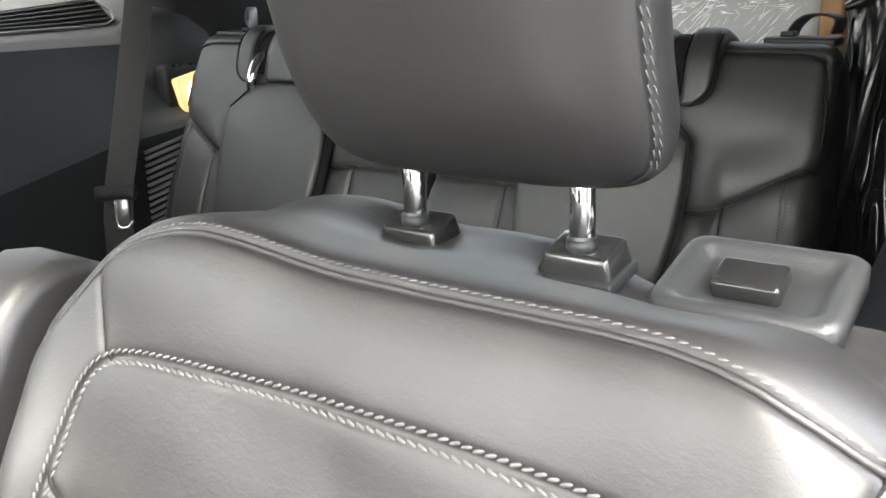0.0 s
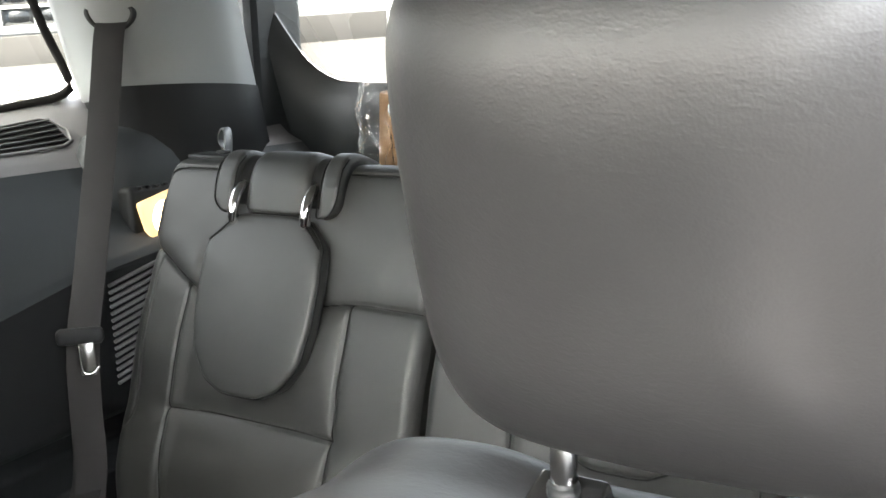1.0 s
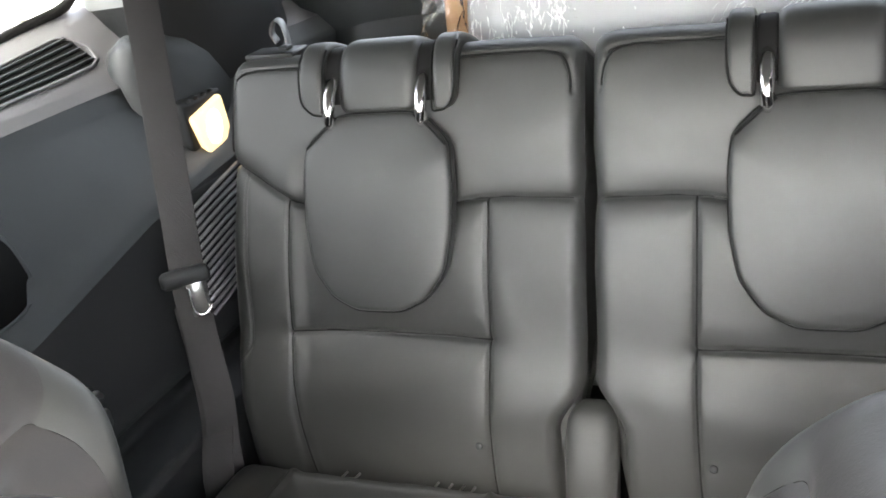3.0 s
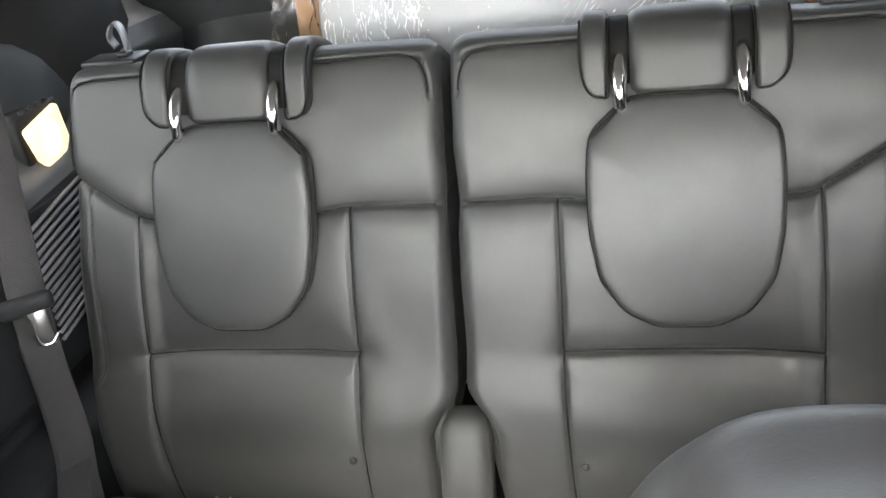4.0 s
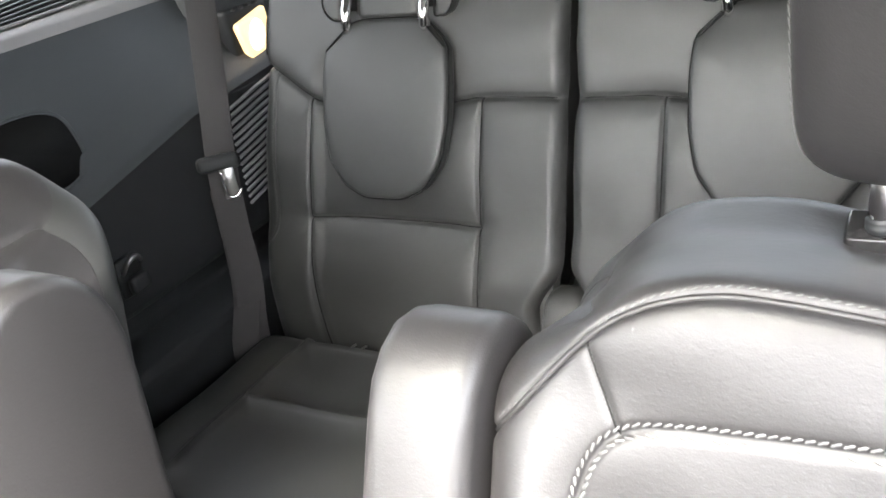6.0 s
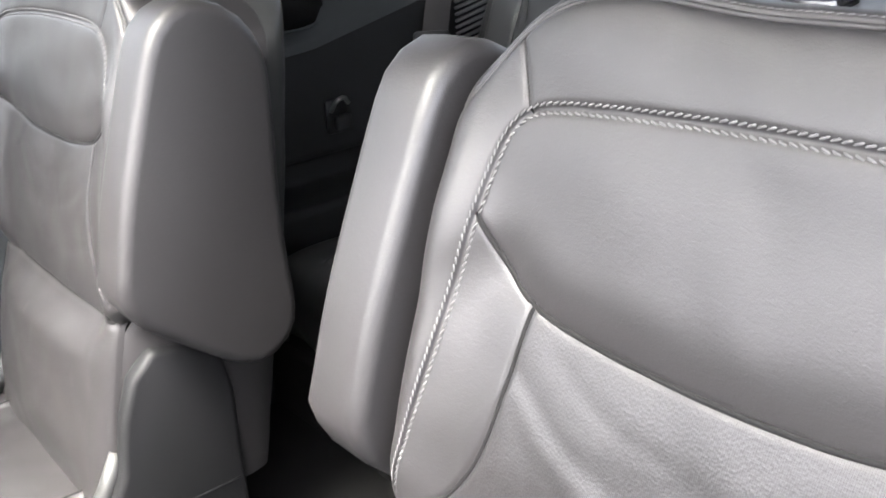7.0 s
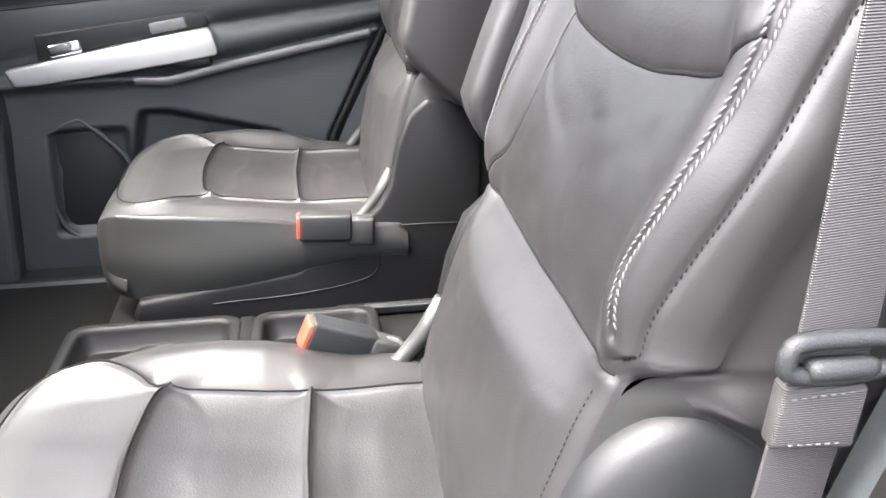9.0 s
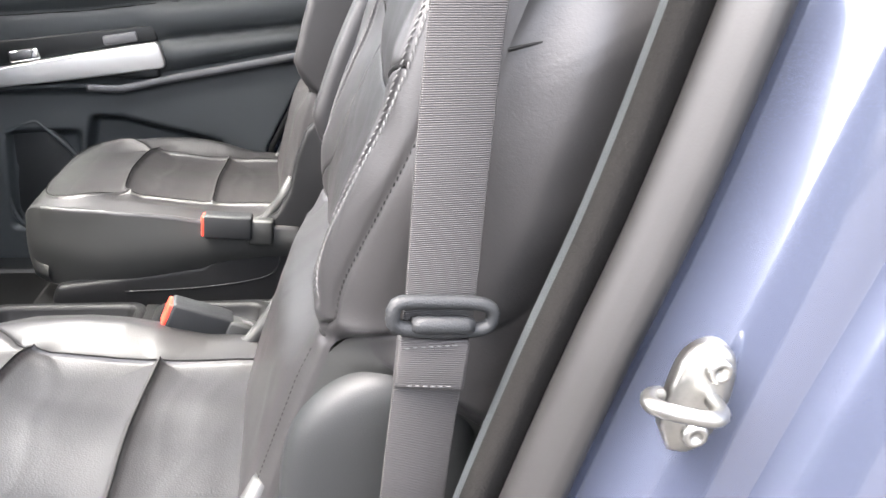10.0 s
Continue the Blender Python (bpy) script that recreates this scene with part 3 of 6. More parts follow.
    for name, me, mat, tag in skin.build(us, vs, rest):
        if backrest is None:
            backrest = add("backrest", me, mat, seat, tag)
        else:
            add(name, me, mat, backrest, tag)
    for u, name in ((-1, "inner_side_panel"), (1, "outer_side_panel")):
        loop = skin.at(np.full(90, float(u)), np.linspace(0, 1, 90))
        top = int(np.argmax(loop[:, 2]))
        a, b = (np.stack([np.interp(np.linspace(0, 1, 200), np.linspace(0, 1, len(q)), q[:, k]) for k in range(3)], 1) for q in (loop[:top + 1], loop[top:][::-1]))
        w = np.linspace(0, 1, 72)[None, :, None]
        grid = a[:, None] * (1 - w) + b[:, None] * w
        grid[..., 0] += u * (.014 * (1 - (2 * w[..., 0] - 1) ** 4) if u < 0 else .016 * np.sin(np.pi * w[..., 0]) ** 2) * (1 - np.linspace(0, 1, 200)[:, None] ** 6)
        if u < 0:
            grid[..., 0] += .014 * (1 - (2 * w[..., 0] - 1) ** 4) * (1 - np.linspace(0, 1, 200)[:, None] ** 6) * step(.68, .78, grid[..., 2])
        hem = .528 - .13 * w[..., 0]
        if u > 0:
            k = step(hem - .004, hem + .022, grid[..., 2]) * (1 - w[..., 0] ** 6) * step(0, .6, w[..., 0])
            grid[..., 0] += k * np.maximum(0, SEAT_C + .262 - grid[..., 0])
        lines = np.arange(200.0)
        cut = np.array([np.interp(hem[0, c], grid[:, c, 2], lines) if u > 0 else 0.0 for c in range(72)])
        for nm, mat, lo, hi, n in ((name.replace("panel", "cover"), LEATHER, cut, np.full(72, 199.0), 150), (name, LEATHER_BACK, np.zeros(72), cut, 50)):
            if u < 0 and nm == name:
                continue
            cell = np.stack([np.stack([np.interp(np.linspace(lo[c], hi[c], n), lines, grid[:, c, q]) for q in range(3)], -1) for c in range(72)], 1)
            add(nm, fix_normals(mesh(nm, cell.reshape(-1, 3), [(r * 72 + c, (r + 1) * 72 + c, (r + 1) * 72 + c + 1, r * 72 + c + 1) for r in range(n - 1) for c in range(71)])), mat, backrest, "black vinyl gusset over the hinge" if nm == name else "", crisp=70)
        if u > 0:
            row = grid[np.argmin(np.abs(a[:, 2] - .752))][:, :] + np.array([.0004, 0, 0])
            row[:, 2] += np.linspace(0, .03, 72) - (row[:, 2] - row[0, 2])
            add("side_joint", tube(row, .0013, 6), PIPING, backrest)

    def run(line, off=0.0, lift=.0006, n=160):
        q = xz(beside(dense(line, n), off))
        return skin.at(q[:, 0], q[:, 1], lift), skin.normal(q[:, 0], q[:, 1])

    add("welt_stitching", stitches([run(WELT, .0030)], .0062, .0016, .0058, .40), THREAD, backrest, "row of light grey stitches")
    add("welt_stitching", stitches([run(WELT, -.0030)], .0062, .0016, .0058, -.40), THREAD, backrest, "row of light grey stitches")
    q = pipe[1:-1]
    pp = skin.at(q[:, 0], q[:, 1] + .0035, .0007)
    add("top_stitching", stitches([(pp, skin.normal(q[:, 0], q[:, 1] + .0035))], .0044, .0011, .0056, .4), THREAD, backrest, "row of light grey stitches")
    add("top_piping", tube(skin.at(q[:, 0], q[:, 1], .0012), .0019, 8), LEATHER, backrest, "leather piping along the top edge")
    side = [(u, w) for u, w in zip(np.linspace(.912, .982, 70), np.linspace(back_v(.52), back_v(.83), 70))]
    s2 = np.array(side)
    add("side_stitching", stitches([(skin.at(s2[:, 0], s2[:, 1], .0006), skin.normal(s2[:, 0], s2[:, 1]))], .0042, .0015, .0056, .3), PIPING, backrest)
    lw = np.stack([np.full(40, .93), np.linspace(back_v(.30), back_v(.50), 40)], 1)
    add("lower_stitching", stitches([(skin.at(lw[:, 0], lw[:, 1], .0006), skin.normal(lw[:, 0], lw[:, 1]))], .0035, .0012, .0055), PIPING, backrest)

    for line, r in ((YOKE, .0028), (INSERT, .0022), (WAIST, .0020), (SHOULDER, .0011), (SHOULDER_OUT, .0011)):
        add("seam_shade_cord", seam_shade_cord(skin, xz(dense(line)), r), PIPING, backrest)

    def wedge(w, d, h, turn, at):
        """A low glossy block, narrower at its top and sloping to the front."""
        bm = rbox(-w, w, -d, d, -h, h, .0035, 3)
        for v in bm.verts:
            if v.co.z > 0:
                v.co.x *= .86
                v.co.y = v.co.y * .8 + .002
                v.co.z += .12 * v.co.y
        bmesh.ops.transform(bm, matrix=Matrix.Translation(at) @ turn, verts=bm.verts)
        return bm

    # headrest with its posts and guides
    hx = .4735
    th = np.linspace(0, 2 * np.pi, 96, endpoint=False)

    def outline(w, h, n):
        c, s = np.cos(th), np.sin(th)
        return np.sign(c) * np.abs(c) ** (2 / n) * w, np.sign(s) * np.abs(s) ** (2 / n) * h

    levels = [(.03, .392), (.3, .3925), (.55, .3935), (.74, .396), (.86, .3995), (.925, .403), (.955, .4075), (.965, .4115), (.985, .421), (.975, .438), (.93, .46), (.85, .485), (.76, .508), (.62, .522), (.3, .529), (.03, .53)]
    loops = []
    for s, y in levels:
        ox, oz = outline(.1055 * s, .1100 * s, 6.2)
        taper = 1 + .03 * np.clip(-oz / .1, 0, 1) ** 2 - .05 * np.clip(oz / .1, 0, 1) ** 2
        bow = .015 * (ox / .10) ** 2
        loops.append(np.stack([hx + ox * taper, y + bow * (1 - (y - .392) / .14) - .25 * oz + .008 + .022 * np.clip((-oz - .02) / .085, 0, 1) ** 2 - .020 * max(0, 1 - s ** 4) * (y < .42) * np.cos(np.clip((oz - .085) / .21, -1, 1) * 1.57), 1.0230 + oz], 1))
    head = add("headrest", fix_normals(rings(loops[7:])), LEATHER, seat, "black leather headrest")
    add("front_panel", fix_normals(rings(loops[:8], cap=True)), LEATHER, head)
    rows = []
    for lp in (loops[7], loops[7] + .45 * (loops[8] - loops[7])):
        for w in (np.concatenate([lp[84:], lp[:13]]), lp[36:61]):
            n = np.stack([(w[:, 0] - hx) * 5, np.full(len(w), -1.0), (w[:, 2] - 1.031) * 5], 1)
            n /= np.linalg.norm(n, axis=1)[:, None]
            rows.append((w + n * .0008, n))
    add("headrest_stitching", stitches(rows, .0058, .0010, .0070, .25), THREAD, head, "double row of light grey stitches")
    for gx in (.412, .522):
        post = add("post", tube([(gx, .499, .850), (gx, .499, .90), (gx + .0, .494, .945)], .0070, 14), CHROME, head, "polished chrome post")
        tilt = Matrix.Rotation(radians(9), 4, "X")
        guide = add("post_guide", wedge(.0222, .0170, .0095, tilt, (gx + .001, .5, .8705)), GLOSS, backrest, "glossy black plastic guide")
        add("guide_rim", rbox(-.0236, .0236, -.0186, .0186, -.006, .0012, .001, 2, tilt, (gx + .001, .5, .8645)), PLASTIC, guide)
        add("guide_collar", tube([(gx, .499, .876), (gx, .4985, .8840)], .0085, 14), SATIN, guide)

    # folding release in its recessed bezel
    tilt = Matrix.Rotation(radians(13), 4, "X")
    lv = ((-.003, -.010), (-.003, .001), (-.001, .0035), (.002, .0045), (.005, .0042), (.008, .0022), (.011, -.0015), (.015, -.0030), (.034, -.0032))
    bl = [np.array([tuple(Vector((.609, .5225, .8665)) + tilt @ Vector(p)) for p in rounded(-.044 + d, .044 - d, -.036 + d, .036 - d, max(.010 - .3 * d, .004), z, 6)]) for d, z in lv]
    bez = add("release_bezel", fix_normals(rings(bl)), BEZEL, backrest, "recessed black plastic bezel with rounded rim")
    but = add("release_button", rbox(-.0175, .0175, -.0120, .0120, -.006, .0055, .003, 3, tilt @ Matrix.Rotation(radians(8), 4, "X"), (.6065, .5175, .8685)), GLOSS, bez, "raised black release button with white seat symbol")
    for k in range(3):
        add("symbol_bar", rbox(-.0024, .0024, -.0004, .0004, -.0003, .0003, 0, 1, tilt @ Matrix.Rotation(radians(75), 4, "Z"), (.6045 + .0020 * k, .5185, .8743)), THREAD, but, "white bar of the symbol")

    # armrest folded up beside the backrest
    arm_out = [(.241, .582), (.251, .548), (.275, .520), (.309, .485), (.343, .453), (.37, .438), (.40, .441), (.427, .463), (.437, .50), (.439, .548), (.446, .62), (.460, .71), (.466, .77), (.456, .808), (.434, .834), (.408, .848), (.382, .850), (.357, .837), (.339, .814), (.308, .750), (.271, .667)]
    arm = add("armrest", prism(spline(arm_out + [arm_out[0]], 46)[:-1], .140, .213, "x", .014, 5), LEATHER, seat, "black leather armrest folded upright", crisp=75)
    for px in (.2085,):
        line = spline([(px, .241, .584), (px, .271, .667), (px, .308, .750), (px, .339, .814), (px, .350, .828)], 60)
        add("armrest_piping", tube(line + np.array([0, .0075, -.004]), .0014, 6), PIPING, arm)
    n = np.tile([[.5, -.7, .5]], (60, 1))
    line = spline([(.2125, .266, .582), (.2125, .295, .663), (.2125, .332, .748), (.2125, .361, .81)], 60)
    add("armrest_stitching", stitches([(line, n)], .004, .001, .006), DARK_THREAD, arm)

    # cushion
    prof = spline([(.225, .268), (.205, .284), (.15, .287), (.05, .288), (-.08, .304), (-.17, .314), (-.235, .312), (-.272, .297), (-.288, .268), (-.284, .235), (-.265, .205), (-.24, .198)], 400)
    tf = np.linspace(0, 1, 400)
    TOP = np.arange(400) <= 290

    def half(y):
        return .248 - .122 * round_off((-.07 - y) / .222)

    def cush_f(u, v):
        u, v = np.broadcast_arrays(np.asarray(u, float), np.asarray(v, float))
        y, z = np.interp(v, tf, prof[:, 0]), np.interp(v, tf, prof[:, 1])
        a, sg = np.abs(u), np.sign(u)
        t = np.minimum(a, 1.0)
        wall = np.clip(a - 1, 0, 1)
        hwid = half(y)
        x = SEAT_C + sg * t * hwid
        crown = np.interp(y, [-.24, -.18, -.12, -.05, .0, .04, .10, .20], [.003, .010, .022, .030, .031, .027, .011, .003]) * step(.58, .84, t) - .024 * round_off((t - .82 + .14 * step(.0, -.2, y)) / (.18 + .14 * step(.0, -.2, y)))
        fade = step(.0, .08, v) * (1 - step(.66, .78, v))
        z = z + crown * (.35 + .65 * fade) * (np.where(u < 0, .5, 1.0) if m < 0 else 1.0)
        low = .158 + .056 * step(-.16, .16, y)
        z = z + wall * (np.minimum(low, z) - z) * 1.0
        x = x + sg * (.010 * np.sin(wall * np.pi)) - sg * .012 * wall
        return np.stack([x, y, z], -1)

    cv = lambda y: np.interp(-y, -prof[3:330, 0], tf[3:330])
    cskin = Skin(cush_f, 1.0, .0013, .3 + .5 * m)

    def cuv(pts):
        p = np.array(pts, float)
        return np.stack([(p[:, 0] - SEAT_C) / half(p[:, 1]), cv(p[:, 1])], 1)

    ins_in = [(.306, .19), (.306, .04), (.306, -.097), (.286, -.132), (.268, -.165), (.264, -.192), (.276, -.222), (.314, -.244), (.38, -.255), (.457, -.258)]
    ins = ins_in + flip(ins_in)[::-1][1:]
    cross1 = [(.306, -.097), (.34, -.112), (.457, -.120), (.574, -.112), (.608, -.097)]
    cross2 = [(.306, .050), (.457, .045), (.608, .050)]
    for line, d, w, s, r in ((ins, .003, .0030, .0070, .022), (cross1, .0045, .0034, .0125, .032), (cross2, .0040, .0034, .0095, .028)):
        cskin.seam(cuv(dense(line)), d, w, s, r)
    edge_v = np.linspace(.03, .74, 120)
    for sg in (-1, 1):
        cskin.seam(np.stack([np.full(120, sg * .99), edge_v], 1), .003, .003, .002, .012)
    cskin.dips.append(((.45, -.03, .295), .06, .004))
    cskin.dips.append(((.40, .11, .288), .05, .004))
    for k, line in enumerate([[(.31, .15), (.38, .12), (.46, .115)], [(.40, .17), (.48, .15), (.57, .155)], [(.33, .09), (.42, .075), (.52, .085)], [(.50, .12), (.56, .10), (.61, .105)], [(.31, .00), (.39, -.02), (.47, -.02)], [(.45, -.06), (.53, -.045), (.60, -.05)], [(.32, -.08), (.38, -.06), (.45, -.065)], [(.245, .12), (.262, .09), (.255, .04)], [(.66, .13), (.648, .09), (.66, .03)]]):
        cskin.seam(cuv(dense(line, 40)), (.0006, -.0005, .0005)[k % 3], (.010, .012, .008)[k % 3])
    ins_x = lambda y: np.interp(-y, [-.19, -.04, .097, .132, .165, .192, .222, .244, .255, .258], [.306, .306, .306, .286, .268, .264, .276, .314, .38, .457])
    yv = lambda v: np.interp(v, tf, prof[:, 0])
    xx = lambda u, v: SEAT_C + u * half(yv(v))
    inside = lambda u, v: (np.abs(xx(u, v) - SEAT_C) < SEAT_C - ins_x(yv(v))) & (yv(v) > -.258) & (v < .6)
    us = np.unique(np.concatenate([np.linspace(-1.9, -1, 12), np.linspace(-1, -.55, 60), np.linspace(-.55, .55, 110), np.linspace(.55, 1, 60), np.linspace(1, 1.9, 12)]))
    us = np.unique(np.concatenate([us, [-2.0, 2.0]]))
    vs = np.linspace(0, 1, 240)
    cushion = None
    for name, me, mat, tag in cskin.build(us, vs, [
            ("front_cover", LEATHER_BACK, "", lambda u, v: (v > .70) & (np.abs(u) <= 1.0)),
            ("inner_side_cover", LEATHER_BACK, "", lambda u, v: u < -1.0),
            ("outer_side_cover", LEATHER_BACK, "", lambda u, v: u > 1.0),
            ("front_pad", LEATHER, "", lambda u, v: inside(u, v) & (yv(v) < np.interp(xx(u, v), [p[0] for p in cross1], [p[1] for p in cross1]))),
            ("middle_pad", PERF, "perforated black leather", lambda u, v: inside(u, v) & (yv(v) < .047)),
            ("rear_pad", PERF, "perforated black leather", lambda u, v: inside(u, v)),
            ("inner_bolster", LEATHER, "", lambda u, v: (u < 0)),
            ("outer_bolster", LEATHER, "", lambda u, v: (u >= 0))]):
        if cushion is None:
            cushion = add("cushion", me, mat, seat, "low bench-height leather cushion")
        else:
            add(name, me, mat, cushion, tag)
    for line in (ins, cross1, cross2):
        add("seam_shade_cord", seam_shade_cord(cskin, cuv(dense(line)), .0011), PIPING, cushion)
    st = []
    for sg in (-1, 1):
        for du in (.965, .94):
            e = np.stack([np.full(120, sg * du), edge_v], 1)
            st.append((cskin.at(e[:, 0], e[:, 1], .0006), cskin.normal(e[:, 0], e[:, 1])))
    add("edge_stitching", stitches(st, .0042, .0011, .0058), THREAD, cushion, "fine grey edge stitches")

    # base: side shrouds, hinge cover, rails
    shroud = [(.198, .345), (.212, .41), (.232, .46), (.262, .487), (.30, .480), (.345, .452), (.352, .40), (.348, .28), (.342, .122), (.19, .119), (-.20, .119), (-.232, .14), (-.22, .17), (.04, .205), (.10, .252), (.15, .288), (.178, .31)]
    low_shroud = [(.198, .300), (.25, .325), (.30, .335), (.345, .325)] + shroud[7:]
    for x0, x1, nm in ((.214, .242, "inner_shroud"), (.668, .694, "outer_shroud")):
        sh = add(nm, prism(shroud if nm[0] == "i" else low_shroud, x0, x1, "x", .008, 3), SHADED_PLASTIC, seat, "black grained plastic side shroud", crisp=50)
        xo = x0 - .0008 if nm[0] == "i" else x1 + .0008
        add("shroud_joint", tube([(xo, .205, .279), (xo, .27, .278), (xo, .338, .276)], .0010, 6), SATIN, sh)
        add("shroud_recess", tube([(xo, .09, .262), (xo, .165, .258), (xo, .178, .235), (xo, .16, .19), (xo, .05, .168), (xo, -.1, .16)], .0012, 6, 60), SATIN, sh)
    add("underbody", rbox(.25, .66, -.20, .33, .13, .27, .02, 2), SATIN, seat, "dark seat frame under the cushion")
    hinge = [(.215, .30), (.222, .40), (.245, .452), (.285, .482), (.325, .486), (.372, .462), (.392, .41), (.388, .30)]
    hl = spline(hinge + [hinge[0]], 49)[:-1]
    cov = add("hinge_cover", fix_normals(rings([np.stack([np.full(48, x), .305 + (hl[:, 0] - .305) * k, .39 + (hl[:, 1] - .39) * k], 1) for k, x in ((1, .555), (1, .662), (.985, .674), (.94, .684), (.85, .691), (.7, .6955), (.4, .698), (.02, .6985))])), HINGE, seat, "rounded black plastic hinge cover")
    for k, x in ((1.004, .646), (1.002, .662)):
        add("cover_groove", tube(np.stack([np.full(48, x), .305 + (hl[:, 0] - .305) * k, .39 + (hl[:, 1] - .39) * k], 1), .0016, 6, closed=True), PIPING, cov)
    add("hinge_bar", tube([(.262, .19, .292), (.457, .205, .285), (.65, .19, .292)], .016, 12, 20), LEATHER_BACK, seat)
    for x0 in (.205, .672):
        rail = add("floor_rail", rbox(x0, x0 + .034, .10, .40, .118, .140, .006, 2), SATIN, seat, "black floor rail")
        add("rail_end", rbox(x0 - .006, x0 + .04, .36, .42, .116, .146, .006, 2), SATIN, rail)
        add("rail_strip", rbox(x0 - .0015, x0 + .002, .14, .35, .132, .136, .001, 1), TRIM, rail)
    # recliner lever by the crease
    for lx in (.242, .655):
        lev = add("hinge_strap", tube([(lx, .12, .272), (lx, .155, .288), (lx, .185, .325), (lx, .205, .365)], [.010, .011, .012, .010], 8), LEATHER_BACK, seat, "dark grey hinge strap")
    # buckle on its short stalk
    if m > 0:
        tr, at = Matrix.Rotation(radians(-24), 4, "X") @ Matrix.Rotation(radians(10), 4, "Z"), Vector((.214, .085, .306))
    else:
        tr, at = Matrix.Rotation(radians(-3), 4, "X"), Vector((.203, .092, .290))
    buckle = add("buckle", rbox(-.0165, .0165, -.042, .042, -.022, .022, .005, 3, tr, at), PLASTIC, seat, "black buckle with an orange-red button")
    add("button", rbox(-.0135, .0135, -.0045, .0045, -.0185, .0185, .002, 2, tr, at + tr @ Vector((0, -.0415, 0))), RED, buckle, "orange-red release button")
    end = at + tr @ Vector((0, .04, -.004))
    add("stalk", ribbon([end, end + Vector((.004, .03, -.004)), Vector((.222, .165, .268)), Vector((.235, .20, .24))], [(0, .2, 1)] * 4, .038, .006, 30), BELT_DARK, buckle)
    add("sleeve", rbox(-.013, .013, -.022, .022, -.025, .022, .005, 2, tr, end + Vector((.002, .016, -.006))), LEATHER_BACK, buckle)
    return seat


chair_near = captains_chair(1, 0.0, 0, "black leather captain's chair with upright armrest, beside the open door", "second-row captain's chairs")
chair_far = captains_chair(-1, -0.0135, 4.8, "black leather captain's chair with upright armrest, beside the closed door", "second-row captain's chairs")

# ---- third row: two halves of the bench, headrests folded forward ----
TILT = radians(20)
TH0 = np.array([0, .95, .42])
ALONG, OUT = np.array([0, math.sin(TILT), math.cos(TILT)]), np.array([0, -math.cos(TILT), math.sin(TILT)])


def plane3(x, v, out=0.0):
    """A point on the leaning front of the third row: across, up along it, and proud of it."""
    x, v, out = np.broadcast_arrays(np.asarray(x, float), np.asarray(v, float), np.asarray(out, float))
    return np.stack([x, TH0[1] + v * ALONG[1] + out * OUT[1], TH0[2] + v * ALONG[2] + out * OUT[2]], -1)


P3 = spline([(-.045, -.05), (-.022, .0), (-.003, .06), (.004, .115), (0, .185), (.004, .28), (0, .37), (.004, .47), (-.001, .535), (-.012, .562), (-.035, .574), (-.07, .576), (-.10, .570), (-.115, .55), (-.115, .40), (-.10, -.04)], 500)
T3 = np.linspace(0, 1, 500)
V3_TOP = chain_at(P3, -.02, .57)
V3_BACK = chain_at(P3, -.11, .56)
F3 = T3 <= chain_at(P3, -.035, .574)


